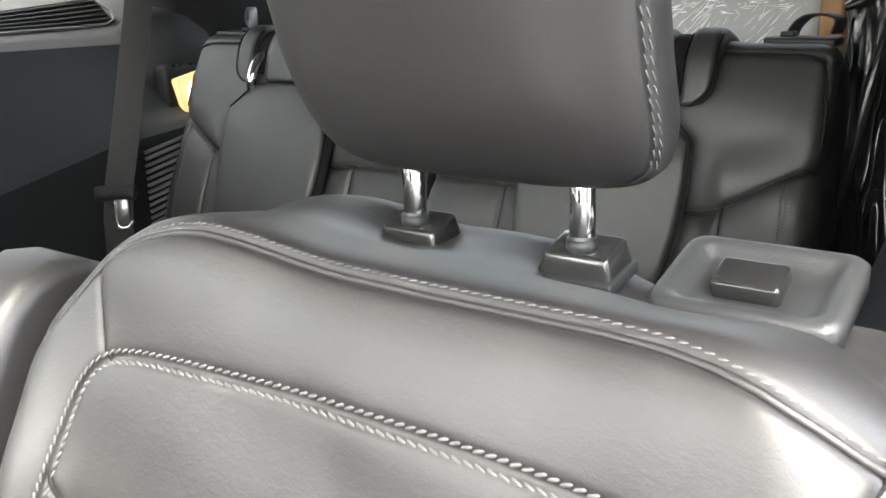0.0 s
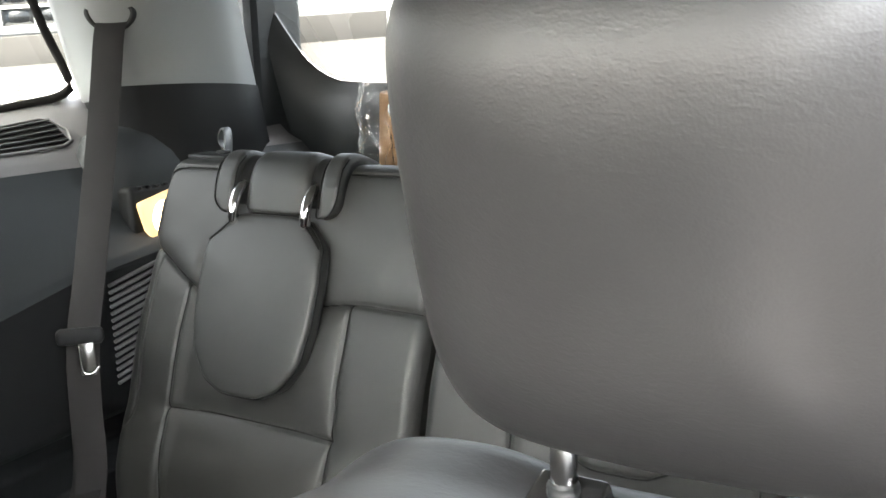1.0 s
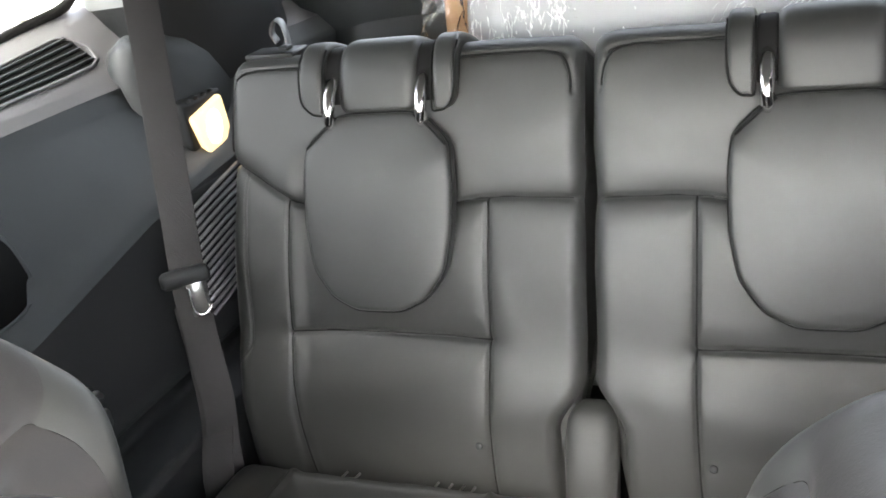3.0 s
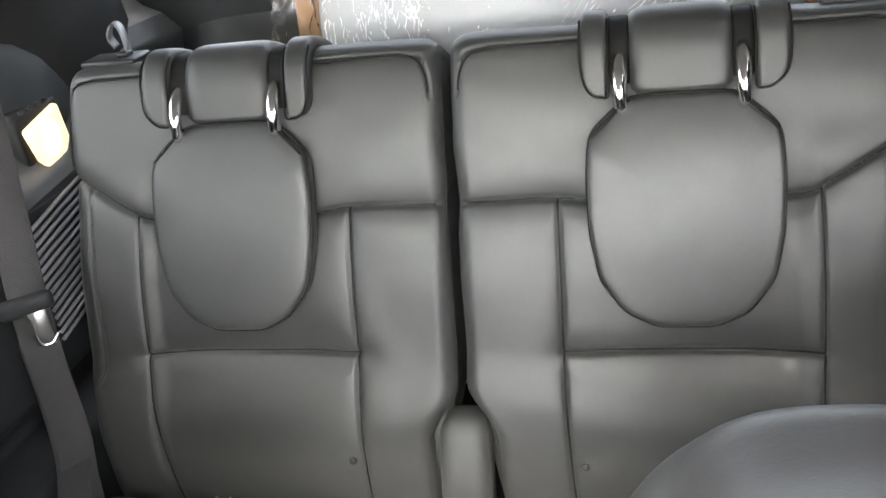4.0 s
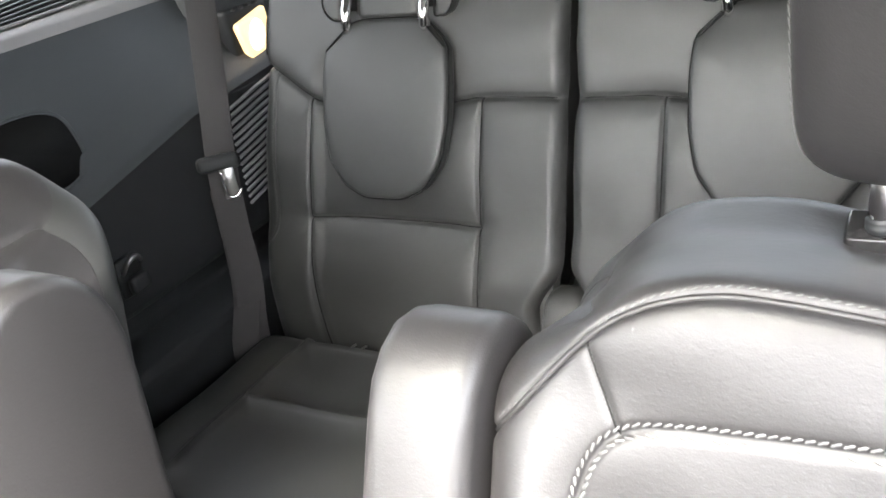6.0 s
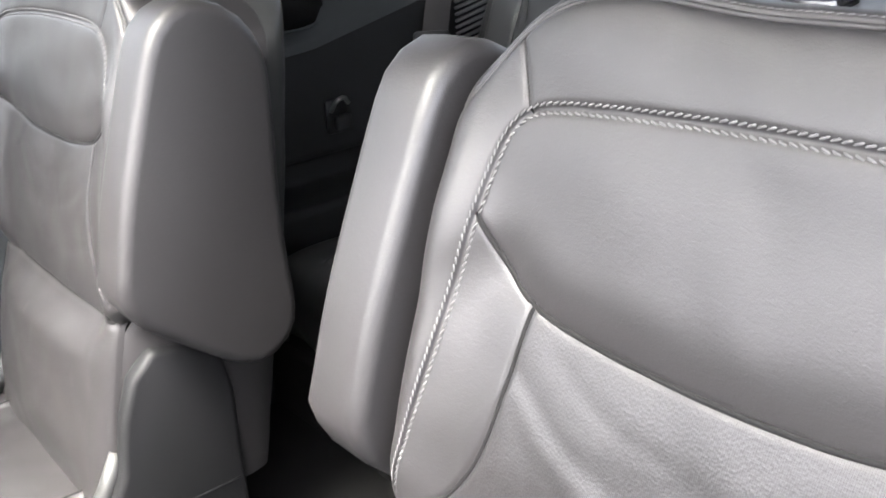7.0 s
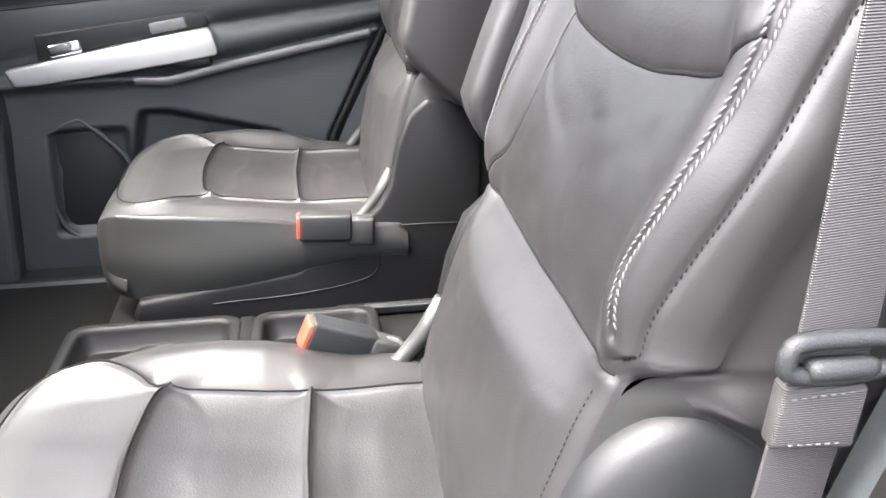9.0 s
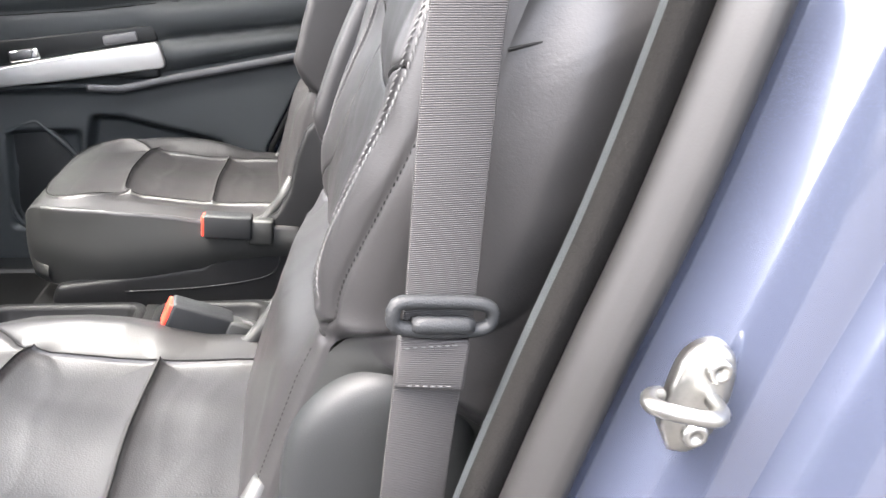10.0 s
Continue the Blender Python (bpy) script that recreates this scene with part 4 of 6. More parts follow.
def bench_half(m, label):
    seat = thing("bench_seat", (m * .266, .85, .22), label, "car seat", "third-row seats")

    def add(name, me, mat, parent=seat, tag="", smooth=True, crisp=None):
        ob = part(name, me, mat, None, tag, smooth)
        if m < 0:
            ob.data.transform(Matrix.Diagonal((-1, 1, 1, 1)))
            ob.data.flip_normals()
        if name.endswith("stitching"):
            ob["kind"] = "stuff"
        if crisp:
            sharp(ob, crisp)
        return hang(ob, parent)

    def edges(w):
        """Inner and outer edge at a height along the back."""
        inn = .006 + .036 * (1 - step(.07, .145, w))
        out = .520 + .004 * np.sin(w * 8) - .022 * round_off((w - .545) / .04)
        inn = inn + .020 * round_off((w - .545) / .04)
        return inn, out

    def f(u, v):
        u, v = np.broadcast_arrays(np.asarray(u, float), np.asarray(v, float))
        o, w = np.interp(v, T3, P3[:, 0]), np.interp(v, T3, P3[:, 1])
        inn, out = edges(w)
        x = (inn + out) / 2 + u * (out - inn) / 2
        a = np.abs(u)
        e = round_off((a - .92) / .08)
        front = 1 - step(V3_TOP - .02, V3_TOP + .04, v)
        o = o - front * e * .024 + .010 * front * step(.5, .62, u) * (1 - step(.86, 1, u)) * (1 - step(.38, .46, w))
        w = w - (1 - front) * (1 - step(V3_BACK, V3_BACK + .05, v)) * e * .02
        return plane3(x, w, o)

    wv = lambda w: np.interp(w, P3[F3][:, 1], T3[F3])

    def uv(pts):
        p = np.array(pts, float)
        inn, out = edges(p[:, 1])
        return np.stack([(p[:, 0] - (inn + out) / 2) / ((out - inn) / 2), wv(p[:, 1])], 1)

    skin = Skin(f, 1.0, .0011, 1.7 + .8 * m)
    yoke = [(.011, .369), (.06, .371), (.13, .371), (.20, .362), (.30, .358), (.39, .364), (.418, .372), (.45, .39), (.485, .412), (.519, .424)]
    vin = [(.13, .371), (.131, .28), (.130, .185), (.132, .09), (.136, -.035)]
    vout = [(.418, .372), (.421, .28), (.421, .185), (.418, .09), (.412, -.035)]
    low = [(.130, .185), (.22, .188), (.33, .188), (.421, .184)]
    rim = [(.0165, .50), (.018, .52), (.026, .538), (.05, .553), (.266, .553), (.48, .553), (.505, .538), (.512, .50)]
    for line, d, w, s, r in ((yoke, .005, .0028, .0068, .019), (vin, .004, .0026, .0032, .012), (vout, .004, .0026, .0032, .012), (low, .005, .0028, .0074, .020), (rim, .003, .0024, .001, .01)):
        skin.seam(uv(dense(line)), d, w, s, r)
    dbl = [(.485, .410), (.489, .35), (.488, .25), (.486, .18), (.492, .155), (.515, .135)]
    skin.seam(uv(dense(dbl)), .0016, .0026, .001, .008)
    skin.dips.append((plane3(.150, .040, -.008), .012, .004))
    X = lambda u, v: (lambda w: sum(edges(w)) / 2 + u * (edges(w)[1] - edges(w)[0]) / 2)(np.interp(v, T3, P3[:, 1]))
    W = lambda v: np.interp(v, T3, P3[:, 1])
    yoke_w = lambda x: np.interp(x, [p[0] for p in yoke], [p[1] for p in yoke])
    us = np.unique(np.concatenate([np.linspace(-1, -.8, 26), np.linspace(-.8, .8, 150), np.linspace(.8, 1, 26)]))
    vs = np.unique(np.concatenate([np.linspace(0, V3_TOP, 220), np.linspace(V3_TOP, V3_BACK, 22), np.linspace(V3_BACK, 1, 10)]))
    back = None
    for name, me, mat, tag in skin.build(us, vs, [
            ("back_shell", TRIM, "", lambda u, v: v > V3_BACK),
            ("head_panel", LEATHER_BACK, "", lambda u, v: W(v) > yoke_w(X(u, v))),
            ("inner_bolster", LEATHER_BACK, "", lambda u, v: X(u, v) < .131),
            ("outer_bolster", LEATHER_BACK, "", lambda u, v: X(u, v) > .4195),
            ("upper_insert", LEATHER_BACK, "", lambda u, v: W(v) > .186),
            ("lower_insert", LEATHER_BACK, "", lambda u, v: W(v) > -1)]):
        if back is None:
            back = add("backrest", me, mat, seat, "charcoal rear of the backrest")
        else:
            add(name, me, mat, back, tag)
    for u, nm in ((-1, "inner_side"), (1, "outer_side")):
        loop = skin.at(np.full(80, float(u)), np.linspace(0, 1, 80))
        add(nm, mesh(nm, loop, [tuple(range(80))] if u > 0 else [tuple(range(80))[::-1]]), LEATHER_BACK, back, smooth=False)

    for line in (yoke, vin, vout, low):
        add("seam_shade_cord", seam_shade_cord(skin, uv(dense(line)), .0016, -.0004), PIPING, back)

    def on(pts, lift, n=90):
        q = uv(dense(pts, n))
        return skin.at(q[:, 0], q[:, 1], lift)

    add("top_piping", tube(on([(.0185, .505), (.021, .525), (.030, .543), (.05, .5525), (.08, .554), (.266, .554), (.45, .554), (.48, .5525), (.500, .543), (.509, .525), (.512, .49), (.513, .44)], .0010), .0016, 8), PIPING, back, "black piping along the top edge")
    rows = []
    for off in (-.003, .003):
        q = uv(beside(dense(dbl, 80), off))
        rows.append((skin.at(q[:, 0], q[:, 1], .0004), skin.normal(q[:, 0], q[:, 1])))
    add("side_stitching", stitches(rows, .0030, .0011, .0044), THREAD, back)
    add("snap_button", rings([plane3(.150 + .0055 * s * np.cos(np.linspace(0, 2 * np.pi, 16, endpoint=False)), .040 + .0055 * s * np.sin(np.linspace(0, 2 * np.pi, 16, endpoint=False)), o - .0105) for s, o in ((1, -.004), (1, .0005), (.8, .0015), (.3, .0020))]), SATIN, back, "small round black snap button")

    # folded headrest: hood over the top, chrome bars, hanging pad
    cx = .274

    def sheet(x0, x1, w0, bottom_r, sink=0.0, r0=1.0, r1=1.0):
        """One flap draped over the top edge."""
        a = np.linspace(0, 1, 15)
        chain = spline([(.008, w0), (.011, .52), (.010, .543), (.002, .564), (-.014, .575), (-.045, .578), (-.08, .576), (-.105, .568)], 34)
        loops = []
        for j, (o, w) in enumerate(chain):
            near = np.clip((w - w0) / max(bottom_r, 1e-6), 0, 1) if o > .005 else 1.0
            inset = (1 - math.sqrt(max(0.0, 1 - (1 - near) ** 2))) * bottom_r * .85
            xa, xb = x0 + inset * r0, x1 - inset * r1
            xs = np.concatenate([xa + (xb - xa) * a, xb - (xb - xa) * a])
            t = np.concatenate([a, a[::-1]])
            puff = .007 * (1 - (2 * t - 1) ** 8) - sink
            lift = np.concatenate([puff[:15] + .003, np.full(15, -.012)])
            k = min(j + 1, len(chain) - 1)
            d = chain[k] - chain[max(k - 2, 0)]
            d = d / np.linalg.norm(d)
            nx = np.array([d[1], -d[0]])
            loops.append(plane3(xs, w + lift * nx[1], o + lift * nx[0]))
        return fix_normals(rings(loops))

    hood = add("headrest_hood", sheet(cx - .055, cx + .055, .487, .008), LEATHER_BACK, seat, "black vinyl hood folded over the seat top")
    add("hood_flap", sheet(cx - .110, cx - .079, .484, .026, 0, 1, .1), LEATHER_BACK, hood)
    add("hood_flap", sheet(cx + .079, cx + .115, .484, .030, 0, .1, 1), LEATHER_BACK, hood)
    for sx in (-.067, .067):
        gap = add("hood_slot", sheet(cx + sx - .013, cx + sx + .013, .498, .003, .008), PIPING, hood, "dark slot for the bar")
    for sgn, xi, xo in ((-1, cx - .079, cx - .110), (1, cx + .079, cx + .115)):
        line = [(xi, .572), (xi, .53), (xi, .487), (xi + sgn * .008, .4835), (xi + sgn * .018, .486), (xo - sgn * .004, .500), (xo, .525), (xo, .572)]
        q = spline(line, 50)
        add("flap_piping", tube(plane3(q[:, 0], q[:, 1], np.interp(q[:, 1], [.54, .555, .575], [.0195, .0165, .002])), .0013, 6), PIPING, hood)
    for bx in (cx - .066, cx + .066):
        add("bar", tube(plane3(np.full(7, bx), [.466, .474, .484, .497, .510, .523, .534], [.018, .024, .0275, .0275, .024, .017, .004]), .0080, 14), CHROME, hood, "polished chrome bar")
    half_w = np.array([(-.060, .484), (.060, .484), (.103, .443), (.107, .39), (.105, .33), (.095, .277), (.068, .240), (.032, .2225), (-.032, .2225), (-.068, .240), (-.095, .277), (-.105, .33), (-.107, .39), (-.103, .443)])
    loop = []
    for k in range(len(half_w)):
        a, b = half_w[k], half_w[(k + 1) % len(half_w)]
        loop += [a + (b - a) * t for t in np.linspace(0, 1, 8, endpoint=False)]
    loop = np.array(loop)
    for _ in range(3):
        loop = .5 * loop + .25 * (np.roll(loop, 1, 0) + np.roll(loop, -1, 0))
    mid = np.array([0, .355])
    ls = []
    for s, o in ((.98, .004), (1.0, .012), (1.0, .0255), (.99, .0298), (.97, .0323), (.94, .0334), (.85, .0340), (.5, .0343), (.04, .0343)):
        q = mid + (loop - mid) * s
        ls.append(plane3(cx + q[:, 0], q[:, 1], o - .012 * np.clip((q[:, 1] - .42) / .06, 0, 1) + .0004 * np.sin(q[:, 0] * 40 + m) * (s < .9)))
    pad = add("headrest_pad", fix_normals(rings(ls)), LEATHER_BACK, seat, "black vinyl headrest pad folded down")
    q = mid + (loop - mid) * 1.002
    add("pad_piping", tube(plane3(cx + q[:, 0], q[:, 1], .0262 - .012 * np.clip((q[:, 1] - .42) / .06, 0, 1)), .0014, 8, closed=True), PIPING, pad, "black piping round the pad")
    for sx in (-1, 1):
        line = plane3(cx + sx * np.array([.056, .070, .085, .100]), np.array([.479, .468, .4535, .4395]), np.array([.026, .026, .027, .0295]))
        add("corner_seam", tube(line, .0014, 6), PIPING, pad)

    # cushion
    c3 = spline([(.955, .375), (.94, .398), (.90, .405), (.78, .405), (.66, .412), (.585, .405), (.558, .375), (.56, .32), (.58, .27)], 300)
    tc = np.linspace(0, 1, 300)

    def cf(u, v):
        u, v = np.broadcast_arrays(np.asarray(u, float), np.asarray(v, float))
        y, z = np.interp(v, tc, c3[:, 0]), np.interp(v, tc, c3[:, 1])
        a = np.minimum(np.abs(u), 1)
        wall = np.clip(np.abs(u) - 1, 0, 1)
        x = .274 + np.sign(u) * a * .246
        z = z + .008 * step(.6, .8, a) - .03 * round_off((a - .9) / .1)
        z = z + wall * (np.minimum(z, .27) - z)
        return np.stack([x, y, z], -1)

    cs = Skin(cf, 1.0, .001, .9 * m)
    cvy = lambda y: np.interp(-y, -c3[:230, 0], tc[:230])
    cuv3 = lambda pts: np.stack([(np.array(pts)[:, 0] - .274) / .246, cvy(np.array(pts)[:, 1])], 1)
    for line in ([(.425, .935), (.430, .80), (.425, .62)], [(.128, .935), (.125, .80), (.128, .62)], [(.128, .775), (.28, .772), (.428, .775)], [(.128, .925), (.28, .928), (.428, .925)]):
        cs.seam(cuv3(dense(line, 60)), .004, .004, .008, .025)
    cus = None
    for name, me, mat, tag in cs.build(np.unique(np.concatenate([np.linspace(-2, -1, 8), np.linspace(-1, 1, 110), np.linspace(1, 2, 8)])), np.linspace(0, 1, 90), [
            ("cushion", LEATHER_BACK, "", lambda u, v: (v > .72) & (np.abs(u) <= 1)),
            ("inner_side_cover", LEATHER_BACK, "", lambda u, v: u < -1),
            ("outer_side_cover", LEATHER_BACK, "", lambda u, v: u > 1),
            ("inner_bolster", LEATHER_BACK, "", lambda u, v: u < (.1265 - .274) / .246),
            ("outer_bolster", LEATHER_BACK, "", lambda u, v: u > (.4275 - .274) / .246),
            ("rear_pad", LEATHER_BACK, "", lambda u, v: v < cvy(.7735)),
            ("front_pad", LEATHER_BACK, "", lambda u, v: v > -1)]):
        if cus is None:
            cus = add("cushion", me, mat, seat, "black vinyl bench cushion")
        else:
            add(name, me, mat, cus, tag)
    # fold strap loop and catch at the outer top corner
    cat = add("fold_strap", ribbon([(.448, 1.205, .951), (.452, 1.212, .968 - .003 * m), (.462, 1.222, .982 - .006 * m), (.480, 1.234, .984 - .006 * m), (.494, 1.242, .972), (.490, 1.246, .956)], [(.3, 1, 0)] * 6, .026, .0022, 40), GREYTAG if m < 0 else BELT_DARK, seat, "grey nylon pull strap")
    add("strap_base", rbox(.425, .505, 1.172, 1.222, .944, .954, .003, 2), SATIN, cat)
    add("base_screw", rbox(.440, .456, 1.186, 1.204, .953, .960, .002, 2), SATIN, cat)
    return seat


bench_half(-1, "black vinyl third-row seat with folded headrest, beside the lit lamp")
bench_half(1, "black vinyl third-row seat with folded headrest, beside the black bag")

# belt buckles in the crease of the bench and the padded piece between the halves
HUB = material("grey_moulded_cover", (0.022, 0.023, 0.022), 0.6, bump=0.3)
hub = thing("centre_latch_cover", (0, .93, .36), "grey-green moulded cover between the third-row backs", "seat trim")
ls = []
for s, z in ((1, .34), (1, .45), (.98, .475), (.9, .495), (.7, .507), (.3, .512), (.03, .513)):
    a = np.linspace(0, 2 * np.pi, 28, endpoint=False)
    ls.append(np.stack([np.sign(np.cos(a)) * np.abs(np.cos(a)) ** .7 * .034 * s, .975 + .35 * (z - .42) + np.sign(np.sin(a)) * np.abs(np.sin(a)) ** .7 * .03 * s, np.full(28, z)], 1))
part("cover", fix_normals(rings(ls)), HUB, hub)
part("cover_joint", tube([(-.0345, .985, .40), (-.0345, .995, .45), (-.031, 1.005, .478), (0, 1.01, .506)], .0012, 6, 30), PIPING, hub)
for bx in (-.028, .028):
    bk = thing("belt_buckle", (bx, .885, .40), "black belt buckle with red button in the seat crease", "seat belt", "third-row buckles")
    t = Matrix.Rotation(radians(-48), 4, "X")
    part("housing", rbox(-.016, .016, -.011, .011, -.03, .03, .004, 2, t, (bx, .872, .408)), SATIN, bk)
    part("button", rbox(-.0135, .0135, -.009, .009, -.003, .004, .0015, 2, t, Vector((bx, .872, .408)) + t @ Vector((0, 0, .029))), RED, bk, "red release button")
for bx, ln in ((-.34, .02), (-.20, .02), (-.165, .016), (.16, .05)):
    bar = thing("child_seat_anchor", (bx, .94, .40), "small steel anchor loop in the seat crease", "anchor", "anchor loops")
    part("loop", tube([(bx - ln / 2, .955, .400), (bx - ln / 2, .938, .404), (bx + ln / 2, .938, .404), (bx + ln / 2, .955, .400)], .0018, 8), STEEL, bar)

# ---- the car's shell round the cabin ----
def setting(name, me, mat, label="", smooth=False, category=""):
    ob = part(name, me, mat, None, label, smooth)
    return tagged(ob, kind="structure", category=category)


def grid(f, us, vs):
    """A sheet over a rectangle of parameters."""
    U, V = np.meshgrid(us, vs, indexing="ij")
    P = f(U, V)
    n = V.shape[1]
    q = [(i * n + j, (i + 1) * n + j, (i + 1) * n + j + 1, i * n + j + 1) for i in range(U.shape[0] - 1) for j in range(n - 1)]
    return mesh("grid", P.reshape(-1, 3), q)


def thick(ob, t, offset=0.0):
    md = ob.modifiers.new("thickness", "SOLIDIFY")
    md.thickness, md.offset = t, offset
    return ob


floor = setting("floor", rbox(-.80, .74, -.30, 1.70, .02, .116, .01, 2), CARPET, "charcoal carpet on the raised cabin floor", category="floor")
setting("floor_front", rbox(-.86, .80, -1.75, -.30, -.12, -.04, .01, 2), CARPET, "charcoal carpet in the front footwell", category="floor")
setting("floor_rear", rbox(-.62, .62, .57, 1.68, .10, .262, .02, 2), CARPET, "charcoal carpet under the rear bench", category="floor")
for nm, x0, x1, y0, y1 in (("ceiling_rear", -.78, .78, -.04, 1.60), ("ceiling_front", -.78, .78, -1.10, -.72), ("ceiling_side", -.78, -.42, -.72, -.04), ("ceiling_side_left", .42, .78, -.72, -.04)):
    setting(nm, rbox(x0, x1, y0, y1, 1.395, 1.44, .01, 2), LINING, "pale grey cloth headliner", category="ceiling")
roof_glass = setting("window_roof", rbox(-.41, .41, -.71, -.05, 1.428, 1.434, .002, 1), GLASS, "clear glass roof panel", category="window")
roof_glass.visible_shadow = False
# unseen panel in the outline of front seats, added to limit windshield light
FRONT_EDGE = [(0, .70), (.15, .70), (.17, .90), (.22, .95), (.30, .96), (.30, 1.06), (.34, 1.09), (.48, 1.09), (.52, 1.06), (.52, .96), (.60, .95), (.66, .90), (.68, .70), (.80, .70), (.80, -.12)]
setting("front_light_blocker", prism([(-x, z) for x, z in FRONT_EDGE[::-1]] + FRONT_EDGE[1:], -.74, -.66, "y"), TRIM, "unseen dark panel cut like front seats, added to block light from ahead", category="wall")


# quarter trim on the closed side: sill, ledge, panel with a crease, lower panel and rail
def keys_at(y):
    sill = 1.003 + .119 * (y - .91)
    crease = np.interp(y, [.2, .5, .75, 1.0, 1.25, 1.6], [.70, .705, .722, .775, .80, .80])
    inw = np.interp(y, [.2, 1.05, 1.2, 1.32, 1.65], [0, 0, .01, .07, .10])
    return np.array([(-.855, sill + .012), (-.822, sill), (-.80, sill - .012), (-.715 + inw * .6, .948), (-.700 + inw * .8, .932), (-.688 + inw, .90), (-.640 + inw * .4, crease + .045), (-.606, crease + .006),
                     (-.599, crease - .008), (-.596, .64), (-.598, .540), (-.603, .530), (-.640, .524), (-.645, .478), (-.60, .462), (-.574, .455), (-.568, .440), (-.575, .30), (-.58, .10)])


def quarter(y0, y1, k0, k1, mirror=1, n=60):
    ys = np.linspace(y0, y1, n)
    rows = []
    for y in ys:
        k = keys_at(y)[k0:k1 + 1]
        s = np.linspace(0, len(k) - 1, (len(k) - 1) * 4 + 1)
        x, z = np.interp(s, range(len(k)), k[:, 0]), np.interp(s, range(len(k)), k[:, 1])
        rows.append(np.stack([mirror * x, np.full(len(s), y), z], 1))
    m, q = len(rows[0]), []
    for i in range(n - 1):
        for j in range(m - 1):
            f = (i * m + j, i * m + j + 1, (i + 1) * m + j + 1, (i + 1) * m + j)
            q.append(f if mirror > 0 else f[::-1])
    return mesh("quarter", np.concatenate(rows), q)


for mir, side in ((1, "right"), (-1, "left")):
    q0 = .40 if mir > 0 else .60
    setting("trim_sill_" + side, quarter(q0, 1.62, 0, 4, mir), LEDGE, "grey grained window ledge", True, "trim")
    setting("trim_panel_" + side, quarter(q0, 1.62, 4, 8, mir), TRIM, "charcoal grained side trim panel", True, "trim")
    setting("trim_lower_" + side, quarter(q0, 1.62, 8, 18, mir), PLASTIC, "black grained lower side panel with a rail", True, "trim")

# rear pillar trim: pale above, black below
PLAN = spline([(-.83, 1.235), (-.78, 1.205), (-.70, 1.175), (-.645, 1.185), (-.612, 1.245), (-.602, 1.33), (-.606, 1.42), (-.635, 1.50)], 44)


def pillar(mir, z0, z1, pts, steps):
    rows = []
    for z in np.linspace(z0, z1, steps):
        h = z - 1.053
        rows.append(np.stack([mir * (pts[:, 0] + .10 * h), pts[:, 1] - .34 * h, np.full(len(pts), z) + .012 * np.sin(np.linspace(0, 3.1, len(pts)))], 1))
    m = len(pts)
    q = []
    for i in range(steps - 1):
        for j in range(m - 1):
            f = (i * m + j, i * m + j + 1, (i + 1) * m + j + 1, (i + 1) * m + j)
            q.append(f if mir > 0 else f[::-1])
    return mesh("pillar", np.concatenate(rows), q)


for mir, side in ((1, "right"), (-1, "left")):
    setting("pillar_upper_" + side, pillar(mir, 1.030, 1.41, PLAN, 17), PALE, "pale grey rear pillar trim", True, "pillar")
    setting("pillar_lower_" + side, pillar(mir, .80, 1.052, PLAN * np.array([.994, 1.0]), 12), PLASTIC, "black rear pillar trim", True, "pillar")
# rounded hump behind the belt, on the ledge
hump = setting("trim_hump", fix_normals(rings([np.stack([-.70 + (.075 * r) * np.cos(a) * .9, 1.26 + .13 * r * np.sin(a), np.full(40, z)], 1) for a in [np.linspace(0, 2 * np.pi, 40, endpoint=False)] for r, z in ((1.15, .80), (1.12, .90), (1.05, .95), (.93, .978), (.7, .992), (.3, .998), (.02, .999))])), TRIM, "rounded charcoal trim hump beside the pillar", True, "trim")


# tailgate: trim ring round the rear window
def gate(loop_in, loop_out, steps, bow):
    a, b = spline(loop_in + [loop_in[0]], 121)[:-1], spline(loop_out + [loop_out[0]], 121)[:-1]
    loops = []
    for t in np.linspace(0, 1, steps):
        p = a + (b - a) * t
        y = 1.655 - .42 * (p[:, 1] - 1.05) - bow * math.sin(t * math.pi) ** .7 + (.03 if t == 0 else 0)
        loops.append(np.stack([p[:, 0], y, p[:, 1]], 1))
    n = len(a)
    return mesh("gate", np.concatenate(loops), [(i * n + j, i * n + (j + 1) % n, (i + 1) * n + (j + 1) % n, (i + 1) * n + j) for i in range(steps - 1) for j in range(n)])


WIN = [(0, 1.045), (-.30, 1.047), (-.52, 1.052), (-.585, 1.064), (-.632, 1.10), (-.662, 1.155), (-.69, 1.23), (-.70, 1.31), (-.66, 1.36), (-.3, 1.375), (0, 1.378), (.3, 1.375), (.66, 1.36), (.70, 1.31), (.69, 1.23), (.662, 1.155), (.632, 1.10), (.585, 1.064), (.52, 1.052), (.30, 1.047)]
OUTR = [(0, .50), (-.35, .50), (-.66, .52), (-.73, .62), (-.755, .80), (-.76, 1.0), (-.775, 1.12), (-.79, 1.25), (-.78, 1.38), (-.72, 1.44), (-.3, 1.46), (0, 1.46), (.3, 1.46), (.72, 1.44), (.78, 1.38), (.79, 1.25), (.775, 1.12), (.76, 1.0), (.755, .80), (.73, .62), (.66, .52), (.35, .50)]
setting("tailgate_trim", fix_normals(gate(WIN, OUTR, 9, .045)), TRIM, "charcoal trim round the rear window", True, "tailgate")
gp = np.array(spline(WIN + [WIN[0]], 121)[:-1])
rear_glass = setting("window_rear", mesh("pane", np.stack([gp[:, 0], 1.69 - .42 * (gp[:, 1] - 1.05), gp[:, 1]], 1), [tuple(range(120))]), PRIVACY, "tinted rear window glass", category="window")
